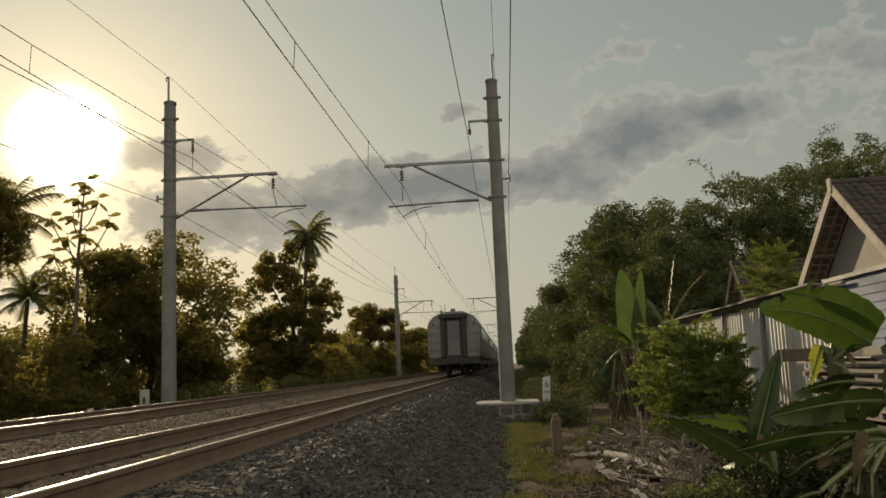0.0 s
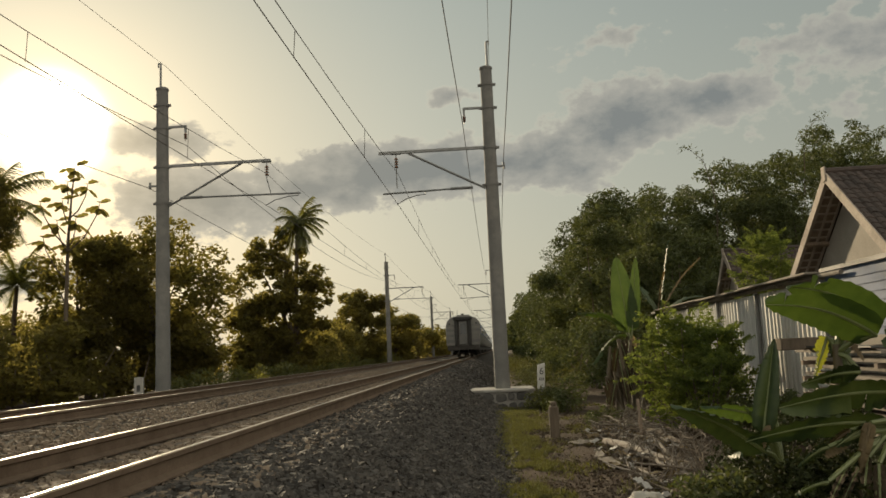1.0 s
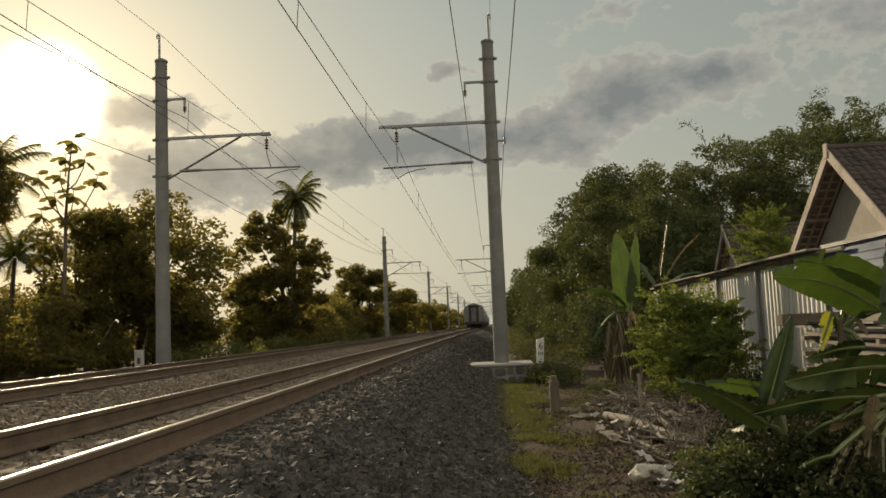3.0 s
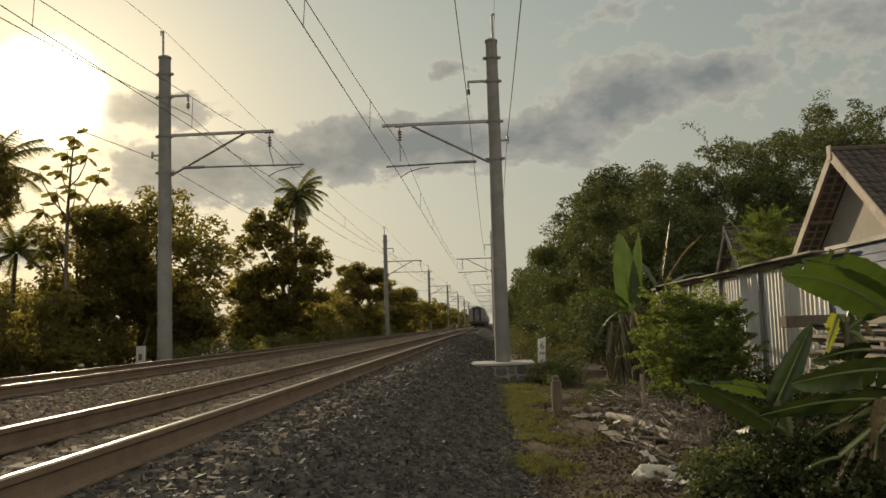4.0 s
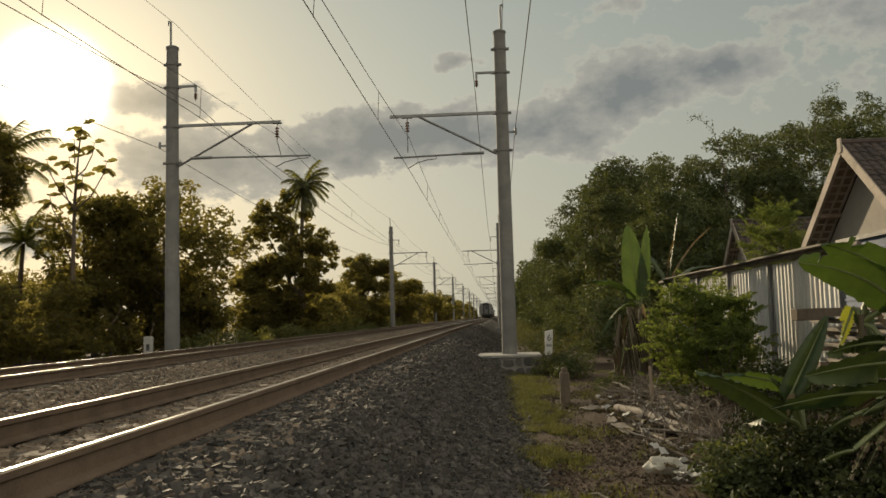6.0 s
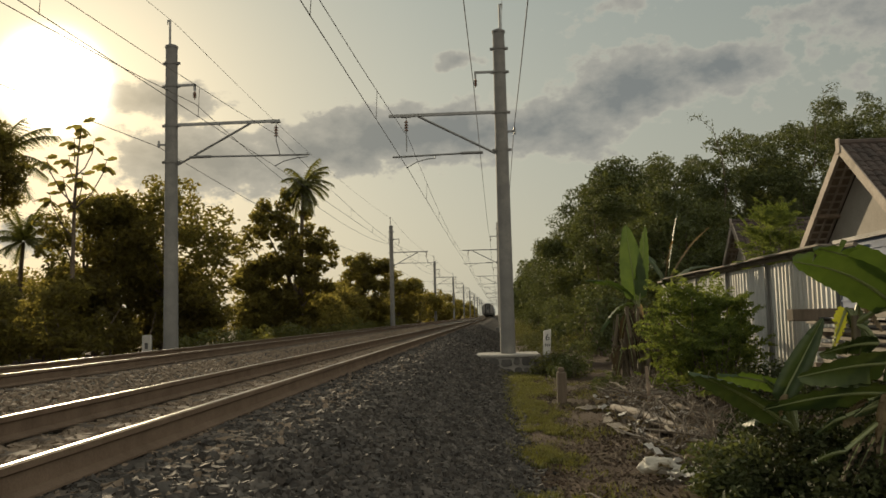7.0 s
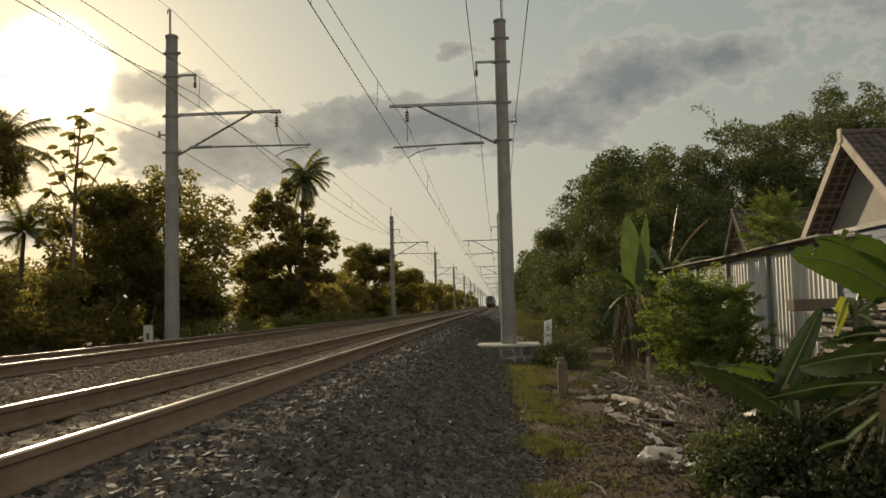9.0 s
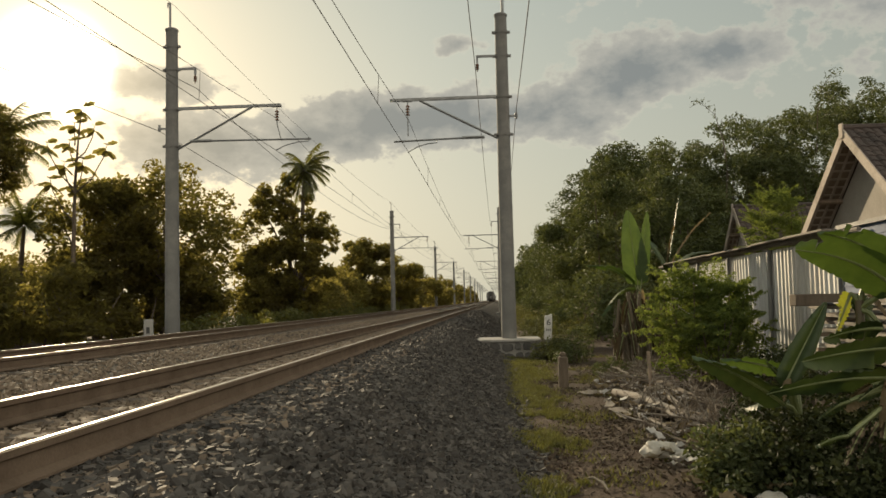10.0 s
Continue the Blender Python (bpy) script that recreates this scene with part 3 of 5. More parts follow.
# ---- train ----
def make_train():
    g = thing("train", (0, 0, 0), "passenger train of white and grey coaches running away along the track", "train")
    side = [(-1.40, 0.95), (-1.47, 1.15), (-1.49, 2.2), (-1.47, 2.75), (-1.36, 3.07), (-1.08, 3.34), (-0.6, 3.53), (0, 3.59)]
    prof = side + [(-x, z) for x, z in side[-2::-1]]
    pitch = 20.9

    def shared(name, bm, material, **kw):
        me = mesh_of(name, bm, **kw)
        me.materials.append(M[material])
        return me

    bm = bmesh.new()
    extrude_y(bm, prof, 0, 20.0)
    body = shared("coach_body", bm, "coach_white", bevel=0.03)
    bm = bmesh.new()
    for s in (-1, 1):
        box(bm, (s * 1.47, 0.9, 1.98), (s * 1.502, 19.1, 2.72))
    band = shared("window_band", bm, "coach_blue", smooth=False)
    bm = bmesh.new()
    box(bm, (1.488, -0.55, 2.06), (1.512, 0.55, 2.66))
    pane = shared("window", bm, "dark_glass", smooth=False, bevel=0.01)
    bm = bmesh.new()
    box(bm, (-1.3, 0.3, 0.55), (1.3, 19.7, 0.98))
    box(bm, (-1.2, 6.5, 0.25), (1.2, 13.5, 0.6))
    under = shared("underframe", bm, "coach_under", smooth=False)
    bm = bmesh.new()
    for s in (-1, 1):
        box(bm, (s * 0.85, -1.5, 0.35), (s * 1.05, 1.5, 0.68))
        box(bm, (s * 0.8, -0.3, 0.2), (s * 1.1, 0.3, 0.75))
    box(bm, (-0.85, -0.25, 0.35), (0.85, 0.25, 0.6))
    bogie = shared("bogie", bm, "coach_under", smooth=False)
    bm = bmesh.new()
    for s in (-1, 1):
        rod(bm, (s * 0.5, 0, 0.387), (s * 0.63, 0, 0.387), 0.387, seg=18)
        rod(bm, (s * 0.47, 0, 0.387), (s * 0.5, 0, 0.387), 0.42, seg=18)
    rod(bm, (-0.6, 0, 0.387), (0.6, 0, 0.387), 0.07)
    wheels = shared("wheelset", bm, "steel_dark", smooth=False)
    bm = bmesh.new()
    box(bm, (-0.55, -0.5, 3.46), (0.55, 0.5, 3.68))
    vent = shared("roof_unit", bm, "coach_grey", smooth=False, bevel=0.05)

    def hang(name, me, parent, at):
        o = new(name, me)
        o.parent = parent
        o.location = at
        return o

    for c in range(9):
        b = hang("coach_body", body, g, (0, c * pitch, 0))
        hang("window_band", band, b, (0, 0, 0))
        for s in (-1, 1):
            for k in range(11):
                w = hang("window", pane, b, (0, 2.6 + k * 1.48, 0))
                if s < 0:
                    w.rotation_euler = (0, 0, math.pi)
        hang("underframe", under, b, (0, 0, 0))
        for y in (3.0, 17.0):
            hang("bogie", bogie, b, (0, y, 0))
            for d in (-1.1, 1.1):
                hang("wheelset", wheels, b, (0, y + d, 0))
        for y in (2.2, 6.5, 13.5, 17.8):
            hang("roof_unit", vent, b, (0, y, 0))
        if c < 8:
            bm = bmesh.new()
            box(bm, (-0.7, 19.95, 1.05), (0.7, 20.95, 3.25))
            part("gangway", bm, "rubber", b, "black rubber gangway between coaches")
    # tail end of the last coach
    tail = bpy.data.objects["coach_body"]
    bm = bmesh.new()
    for s in (-1, 1):
        box(bm, (s * 0.48, -0.22, 0.98), (s * 0.72, 0.02, 3.32))
    box(bm, (-0.80, -0.30, 3.16), (0.80, 0.02, 3.42))
    part("gangway_frame", bm, "rubber", tail, "dark gangway frame with hood", bevel=0.03)
    bm = bmesh.new()
    box(bm, (-0.48, -0.06, 1.05), (0.48, 0.01, 3.22))
    part("gangway_recess", bm, "coach_under", tail)
    bm = bmesh.new()
    box(bm, (-0.34, -0.10, 1.1), (0.34, -0.05, 3.05))
    door = part("end_door", bm, "coach_grey", tail, "grey end door with dark window", bevel=0.01)
    bm = bmesh.new()
    box(bm, (-0.24, -0.118, 1.95), (0.24, -0.09, 2.9))
    part("door_pane", bm, "dark_glass", door, bevel=0.01)
    for z0, z1, m in ((1.25, 1.5, "coach_grey"), (1.75, 1.95, "coach_grey"), (2.2, 2.4, "coach_grey"), (2.62, 2.8, "coach_grey")):
        for s in (-1, 1):
            bm = bmesh.new()
            box(bm, (s * 0.74, -0.012, z0), (s * 1.44, 0.02, z1))
            part("end_stripe", bm, m, tail, smooth=False)
    bm = bmesh.new()
    box(bm, (-1.38, -0.10, 0.62), (1.38, 0.25, 1.02))
    rod(bm, (0, -0.45, 0.78), (0, 0.2, 0.78), 0.13)
    box(bm, (-0.2, -0.5, 0.66), (0.2, -0.3, 0.9))
    for s in (-1, 1):
        rod(bm, (s * 0.85, -0.25, 0.95), (s * 0.85, 0.1, 0.95), 0.05)
        tube(bm, [(s * 0.35, -0.12, 0.75), (s * 0.4, -0.25, 0.5), (s * 0.35, -0.2, 0.35)], 0.03, 6)
    part("buffer_beam", bm, "coach_under", tail, "dark buffer beam with coupler")
    for s in (-1, 1):
        bm = bmesh.new()
        rod(bm, (s * 1.15, -0.05, 2.86), (s * 1.15, 0.05, 2.86), 0.07, seg=14)
        part("tail_light", bm, "dark_glass", tail)
        bm = bmesh.new()
        tube(bm, [(s * 1.3, -0.02, 1.15), (s * 1.3, -0.08, 1.2), (s * 1.3, -0.08, 2.3), (s * 1.3, -0.02, 2.35)], 0.018, 6)
        part("handrail", bm, "steel_dark", tail)
    bm = bmesh.new()
    rod(bm, (-0.45, 0.3, 3.52), (-0.45, 0.3, 3.98), 0.02)
    box(bm, (-0.12, 0.05, 3.55), (0.12, 0.35, 3.72))
    part("roof_fitting", bm, "steel_dark", tail)
    return g


# ---- vegetation ----
def leaf_quads(centres, rng, size, aspect=0.5, droop=0.0):
    """Small folded leaves at the given centres, turned at random; arrays of corners and faces."""
    k = len(centres)
    d = rng.normal(0, 1, (k, 3))
    d[:, 2] = d[:, 2] * 0.7 - droop
    d /= np.linalg.norm(d, axis=1, keepdims=True)
    e = np.cross(d, rng.normal(0, 1, (k, 3)))
    e /= np.linalg.norm(e, axis=1, keepdims=True)
    n = np.cross(d, e)
    ln = size * rng.uniform(0.6, 1.35, (k, 1))
    w = ln * aspect
    a = centres - d * ln * 0.5
    b = centres + e * w * 0.5 + n * w * 0.15
    c = centres + d * ln * 0.5
    f = centres - e * w * 0.5 + n * w * 0.15
    v = np.stack([a, b, c, f], 1).reshape(-1, 3)
    q = np.arange(k * 4).reshape(k, 4)
    return v, q


def blob_points(rng, blobs, n):
    """Points near the outer shells of many small clumps."""
    blobs = np.array(blobs, float)
    wt = blobs[:, 3] ** 2
    idx = rng.choice(len(blobs), n, p=wt / wt.sum())
    d = rng.normal(0, 1, (n, 3))
    d /= np.linalg.norm(d, axis=1, keepdims=True)
    r = blobs[idx, 3:4] * rng.uniform(0.25, 1.0, (n, 1)) ** 0.5 * rng.uniform(0.8, 1.15, (n, 1))
    return blobs[idx, :3] + d * r * np.array([1, 1, 0.75])


def crown_blobs(rng, w, z0, z1, count, r, taper=0.6):
    """Clumps filling an uneven crown of width w between the heights z0 and z1."""
    out = []
    while len(out) < count:
        p = rng.uniform(-1, 1, 3)
        u = (p[2] + 1) / 2
        lim = math.sin(math.pi * min(max(u * 0.9 + 0.08, 0), 1)) ** taper
        rr = math.hypot(p[0], p[1])
        if rr > lim or rr < lim * 0.25 and u < 0.7:
            continue
        out.append((p[0] * w / 2, p[1] * w / 2, z0 + u * (z1 - z0), r * rng.uniform(0.6, 1.25)))
    return out


def tree(name, at, w, z0, z1, seed, label, group, leaves=7000, size=0.2, clumps=34, r=0.8, material="leaf_tree", trunk_r=0.16, taper=0.6, aspect=0.5, stems=1, category="tree", droop=0.1):
    """A tree: tapered trunk with limbs under one part, and a crown of leaf clumps."""
    rng = np.random.default_rng(seed)
    g = thing(name, at, label, category, group)
    blobs = crown_blobs(rng, w, z0, z1, clumps, r, taper)
    for st in range(stems):
        bm = bmesh.new()
        ox, oy = (0, 0) if stems == 1 else rng.uniform(-w * 0.25, w * 0.25, 2)
        top = z0 + (z1 - z0) * 0.7
        sw = 0.25 if z1 > 2 else 0.1 * z1
        bend = rng.normal(0, sw, (3, 2))
        fork = max(z0, min(0.8, z1 * 0.3)) + 0.1
        pts = [(ox, oy, -0.3), (ox + bend[0][0] * 0.5, oy + bend[0][1] * 0.5, fork * 0.5), (ox + bend[1][0], oy + bend[1][1], fork), (ox + bend[2][0] * 1.5, oy + bend[2][1] * 1.5, top)]
        tube(bm, pts, [trunk_r * 1.2, trunk_r, trunk_r * 0.8, trunk_r * 0.25], 8 if stems == 1 else 5)
        if stems == 1:
            for b in blobs[:12]:
                s0 = Vector(pts[2]).lerp(Vector(pts[3]), min(max((b[2] - z0) / (z1 - z0 + 0.01) * 0.6, 0), 0.9))
                mid = s0.lerp(Vector(b[:3]), 0.5) + Vector((0, 0, 0.15))
                tube(bm, [s0, mid, b[:3]], [trunk_r * 0.4, trunk_r * 0.25, trunk_r * 0.08], 5)
        part("trunk" if stems == 1 else "stem", bm, "bark", g, "brown trunk with limbs" if stems == 1 else "")
    v, q = leaf_quads(blob_points(rng, blobs, leaves), rng, size, aspect, droop)
    raw("crown", v, q, material, g, "leafy crown")
    return g


def palm(at, h, seed, label, size=2.2, fronds=18, lean=(0.3, 0), droop=0.085, low=-0.25):
    rng = random.Random(seed)
    g = thing("coconut_palm", at, label, "palm tree", "palms by the railway")
    bm = bmesh.new()
    pts = [(lean[0] * (i / 6) ** 2, lean[1] * (i / 6) ** 2, -0.3 + (h + 0.3) * i / 6) for i in range(7)]
    tube(bm, pts, [0.2 - 0.016 * i for i in range(7)], 10)
    part("trunk", bm, "bark", g, "slender ringed trunk")
    top = Vector(pts[-1])
    for k in range(fronds):
        az = k * 2.399 + rng.uniform(-0.2, 0.2)
        up = rng.uniform(low, 1.3)
        ln = size * rng.uniform(0.85, 1.1)
        verts, faces = [], []
        p, d = top.copy(), Vector((math.cos(az) * math.cos(up), math.sin(az) * math.cos(up), math.sin(up)))
        line = [p.copy()]
        for i in range(14):
            d = (d + Vector((0, 0, -droop))).normalized()
            p = p + d * ln / 14
            line.append(p.copy())
        sidev = Vector((-math.sin(az), math.cos(az), 0))
        for i in range(1, 14):
            u = i / 14
            wlen = size * 0.30 * math.sin(math.pi * (0.12 + 0.83 * u)) ** 0.6
            ax = (line[i + 1] - line[i]).normalized()
            for j in range(3):
                b0 = line[i].lerp(line[i + 1], j / 3)
                for s in (-1, 1):
                    tip = b0 + (sidev * s * 0.8 + ax * 0.5 + Vector((0, 0, -0.45 - rng.uniform(0, 0.35)))).normalized() * wlen
                    n0 = len(verts)
                    verts += [b0 - ax * 0.035, b0 + ax * 0.035, tip]
                    faces.append((n0, n0 + 1, n0 + 2))
            n0 = len(verts)
            verts += [line[i] - sidev * 0.025, line[i] + sidev * 0.025, line[i + 1] + sidev * 0.02, line[i + 1] - sidev * 0.02]
            faces.append((n0, n0 + 1, n0 + 2, n0 + 3))
        raw("frond", verts, faces, "leaf_palm", g)
    return g


def banana_leaf(parent, base, tip, width, droop, seed, fold=0.5, roll=0.0, material="leaf_banana", torn=0.25, label="", origin=(0, 0, 0), hang=0.0):
    """A broad leaf from base to tip, its midrib bowed upwards by droop, its halves folded, hanging and torn along the veins."""
    rng = random.Random(seed)
    base, tip = Vector(base) - Vector(origin), Vector(tip) - Vector(origin)
    n = 22
    d = tip - base
    ln = d.length
    line = [base.lerp(tip, i / n) + Vector((0, 0, droop * ln * math.sin(math.pi * (i / n) ** 0.85))) for i in range(n + 1)]
    side0 = d.cross(Vector((0, 0, 1)))
    if side0.length < 1e-3 * ln or abs(d.normalized().z) > 0.93:
        side0 = Vector((1, 0.25, 0))
    side0 = (Matrix.Rotation(roll, 3, d.normalized()) @ side0.normalized())
    verts, faces = [], []
    for s in (-1, 1):
        cut = [rng.random() < torn * 0.75 for _ in range(n + 1)]
        ring = None
        sag = 0.0
        for i in range(n + 1):
            u = i / n
            w = width * 0.5 * (max(0.0, math.sin(math.pi * min(1, 0.05 + 0.95 * u) ** 0.62)) ** 0.55) if 0.02 < u < 0.995 else 0.012
            ax = (line[min(i + 1, n)] - line[max(i - 1, 0)]).normalized()
            sd = (side0 - ax * side0.dot(ax)).normalized()
            up = sd.cross(ax) if sd.cross(ax).z > 0 else ax.cross(sd)
            def row(sagv, wv):
                out = []
                for c in (0.0, 0.25, 0.5, 0.75, 1.0):
                    ripple = 0.014 * math.sin(u * 60 + seed) * c
                    p = line[i] + sd * (s * c * wv) + up * (c * wv * fold * (1 - c * 0.75) - sagv * c * c + ripple) - Vector((0, 0, hang * c * c * wv))
                    verts.append(p)
                    out.append(len(verts) - 1)
                return out
            edge = w * rng.uniform(0.95, 1.03)
            r = row(sag, edge)
            if ring:
                for a in range(4):
                    faces.append((ring[a], ring[a + 1], r[a + 1], r[a]) if s > 0 else (ring[a + 1], ring[a], r[a], r[a + 1]))
            if cut[i] and 2 < i < n - 1:
                sag = rng.uniform(-0.25, 0.6) * width * 0.5
                r = row(sag, edge)
            ring = r
    ob = raw("leaf", verts, faces, material, parent, label, smooth=True)
    bm = bmesh.new()
    tube(bm, [p - Vector((0, 0, 0.006)) for p in line[::2]], [0.017 - 0.0012 * i for i in range(len(line[::2]))], 6)
    part("midrib", bm, "rib" if material != "leaf_dry" else "leaf_dry", ob)
    return ob


def banana_plant(at, stem_h, leaves, seed, label, stem_r=0.09, lean=(0, 0), torn=0.1):
    """leaves: (base, tip, width, droop, fold, roll, hang, material), in the world's metres."""
    g = thing("banana_plant", at, label, "banana plant", "banana plants")
    bm = bmesh.new()
    tube(bm, [(0, 0, -0.15), (lean[0] * 0.4, lean[1] * 0.4, stem_h * 0.5), (lean[0], lean[1], stem_h)], [stem_r * 1.25, stem_r, stem_r * 0.6], 10)
    part("pseudostem", bm, "pseudostem", g, "layered brown-green stem")
    obs = []
    for i, (b, tip, wd, dr, fo, ro, ha, mt) in enumerate(leaves):
        obs.append(banana_leaf(g, b, tip, wd, dr, seed * 17 + i, fo, ro, mt, torn, "dry brown hanging leaf" if mt == "leaf_dry" else "", at, ha))
    # leaf stalks down to the stem
    for i, (b, *_rest) in enumerate(leaves):
        bm = bmesh.new()
        b = Vector(b) - Vector(at)
        s0 = Vector((lean[0], lean[1], stem_h * 0.95))
        tube(bm, [s0, s0.lerp(b, 0.5) + Vector((0, 0, 0.04)), b], [0.026, 0.021, 0.017], 6)
        part("leaf_stalk", bm, "rib", g)
    return g, obs


def make_left_trees():
    grp = "trees beyond the far track"
    tree("broadleaf_tree", (-18.6, 45, -1.1), 8.2, 0.8, 9.4, 11, "dense round broadleaf tree, backlit by the low sun", grp, 18000, 0.30, 110, 1.0, trunk_r=0.25, taper=0.3)
    tree("broadleaf_tree", (-21.6, 43, -1.1), 5.2, 0.6, 9.1, 12, "dense dark broadleaf tree, backlit by the low sun", grp, 15000, 0.30, 70, 0.9, trunk_r=0.2, taper=0.3)
    tree("tall_tree", (-13.9, 55, -1.1), 6.6, 1.0, 11.6, 13, "tall airy tree with leaf clumps and gaps, backlit", grp, 9500, 0.32, 110, 0.55, trunk_r=0.2, taper=0.55)
    tree("tall_tree", (-16.2, 54, -1.1), 4.0, 0.8, 6.9, 14, "airy tree with sparse leaf clumps and gaps, backlit", grp, 6500, 0.28, 34, 0.7, trunk_r=0.14, taper=0.4)
    tree("tall_tree", (-12.7, 53, -1.1), 2.8, 0.6, 8.0, 22, "airy tree with leaf clumps beside the palm, backlit", grp, 6000, 0.28, 30, 0.65, trunk_r=0.12, taper=0.5)
    palm((-12.95, 53.5, -1.1), 10.6, 5, "tall coconut palm rising above the trees", 2.15, 32, droop=0.11, low=-0.9)
    tree("broadleaf_tree", (-14.0, 86, -1.2), 6.4, 0.6, 8.2, 15, "round leafy tree beside the railway", grp, 16000, 0.36, 80, 0.95, trunk_r=0.22, taper=0.35)
    tree("broadleaf_tree", (-11.8, 100, -1.2), 6.0, 1.0, 7.4, 16, "leafy tree beside the railway", grp, 8000, 0.36, 44, 0.9, trunk_r=0.2)
    tree("broadleaf_tree", (-11.8, 122, -1.2), 6.5, 0.5, 7.0, 17, "leafy tree beside the railway", grp, 8000, 0.4, 44, 1.1, trunk_r=0.2)
    tree("broadleaf_tree", (-11.6, 180, -1.2), 6.5, 0.5, 8.3, 18, "conical leafy tree far along the railway", grp, 4000, 0.45, 26, 1.2, trunk_r=0.2, taper=1.0)
    for k in range(9):
        tree("broadleaf_tree", (-12.4 - (k % 3), 150 + k * 34, -1.3), 7.5, 0.3, 5.5 + (k * 37 % 5) * 0.6, 60 + k, "leafy tree far along the railway", grp, 2200, 0.6, 18, 1.4, trunk_r=0.2)
    # palm and feathery trees at the sun
    palm((-23.1, 36, -1.1), 9.4, 6, "coconut palm washed out by the sun behind it", 3.0, 15)
    tree("feathery_tree", (-23.2, 35, -1.1), 4.0, 7.2, 11.2, 19, "feathery tree washed out by the sun behind it", grp, 9000, 0.24, 44, 0.6, trunk_r=0.16, taper=0.4, aspect=0.3)
    tree("feathery_tree", (-25.7, 37, -1.1), 5.6, 6.6, 11.5, 20, "feathery tree washed out by the sun behind it", grp, 14000, 0.24, 70, 0.7, trunk_r=0.2, taper=0.4, aspect=0.3)
    palm((-27.2, 45, -1.1), 6.5, 8, "coconut palm with drooping fronds above the thicket", 2.4, 20)
    palm((-31.5, 58, -1.2), 5.4, 9, "low coconut palm behind the thicket", 2.6, 16)
    # slim tree with whorls of large leaves
    g = thing("slim_tree", (-21.2, 40, -1.1), "slim sparse tree with whorls of large lobed leaves", "tree", grp)
    rng = np.random.default_rng(21)
    bm = bmesh.new()
    tube(bm, [(-0.15, 0, -0.3), (-0.12, 0, 4), (-0.05, 0, 8), (0.1, 0, 10.2), (0.27, 0, 11.9)], [0.13, 0.11, 0.08, 0.05, 0.025], 7)
    ends = [(0.27, 0, 12.0), (-0.2, 0.2, 11.2), (0.9, 0.1, 11.0), (-0.25, -0.2, 10.2), (1.6, 0, 9.95), (-0.75, 0.2, 9.2), (0.5, -0.3, 9.2), (-0.2, 0.3, 8.1), (-1.35, 0, 8.3), (-1.6, 0.1, 10.2)]
    for ex, ey, ez in ends[1:]:
        s0 = (-0.08, 0, ez - 1.0 - 0.9 * abs(ex))
        tube(bm, [s0, (ex * 0.5, ey * 0.4, ez - 0.9 - 0.5 * abs(ex)), (ex * 0.9, ey * 0.8, ez - 0.6), (ex, ey, ez)], [0.045, 0.036, 0.028, 0.018], 5)
    part("trunk", bm, "bark", g, "slim trunk with upturned branches")
    v, q = [], []
    for ex, ey, ez in ends:
        for i in range(9):
            a = i * 2.4 + rng.uniform(-0.3, 0.3)
            d = Vector((math.cos(a), math.sin(a), (0.5, -0.2, -0.7)[i % 3])).normalized()
            sd = d.cross(Vector((0, 0.3, 1))).normalized()
            e, ln = Vector((ex, ey, ez - 0.12 * (i % 3))), rng.uniform(0.55, 0.9)
            for u, w in ((0.12, 0.02), (0.4, 0.19), (0.55, 0.13), (0.75, 0.21), (1.0, 0.03)):
                c = e + d * ln * u - Vector((0, 0, 0.12 * u * u))
                v += [c - sd * w, c + sd * w]
            n0 = len(v) - 10
            q += [(n0 + 2 * k, n0 + 2 * k + 1, n0 + 2 * k + 3, n0 + 2 * k + 2) for k in range(4)]
    raw("crown", v, q, "leaf_tree", g, "sparse large lobed leaves")
    # thicket along the far side
    rng2 = random.Random(7)
    for k in range(30):
        y = 26 + k * 3.4 + rng2.uniform(-1, 1)
        x = -14.6 - rng2.uniform(0, 2.5) - (3.5 if y < 50 else 0) - (2 if y < 36 else 0)
        tree("shrub", (x, y, -1.0), rng2.uniform(4.6, 6.0), 0.0, rng2.uniform(3.2, 4.6), 100 + k, "dense dark shrub in the thicket beyond the tracks", "thicket shrubs", 3600, 0.31, 36, 0.8, trunk_r=0.06, taper=0.3, stems=3, category="shrub")
    for k in range(16):
        y = 34 + k * 5 + rng2.uniform(-1, 1)
        tree("shrub", (-11.6 - rng2.uniform(0, 0.9), y, -0.9), 2.6, 0.0, rng2.uniform(0.9, 1.6), 140 + k, "low weedy shrub beside the track", "trackside weeds", 1400, 0.16, 14, 0.5, trunk_r=0.03, taper=0.3, stems=3, category="shrub", material="leaf_palm")
    for k in range(8):
        tree("shrub", (-26 - k * 3.0, 44 + (k % 3) * 5, -1.1), 6.0, 0.0, 4.6 + (k % 3) * 0.4, 160 + k, "dense dark shrub in the thicket beyond the tracks", "thicket shrubs", 3200, 0.28, 30, 1.0, trunk_r=0.08, taper=0.3, stems=3, category="shrub")


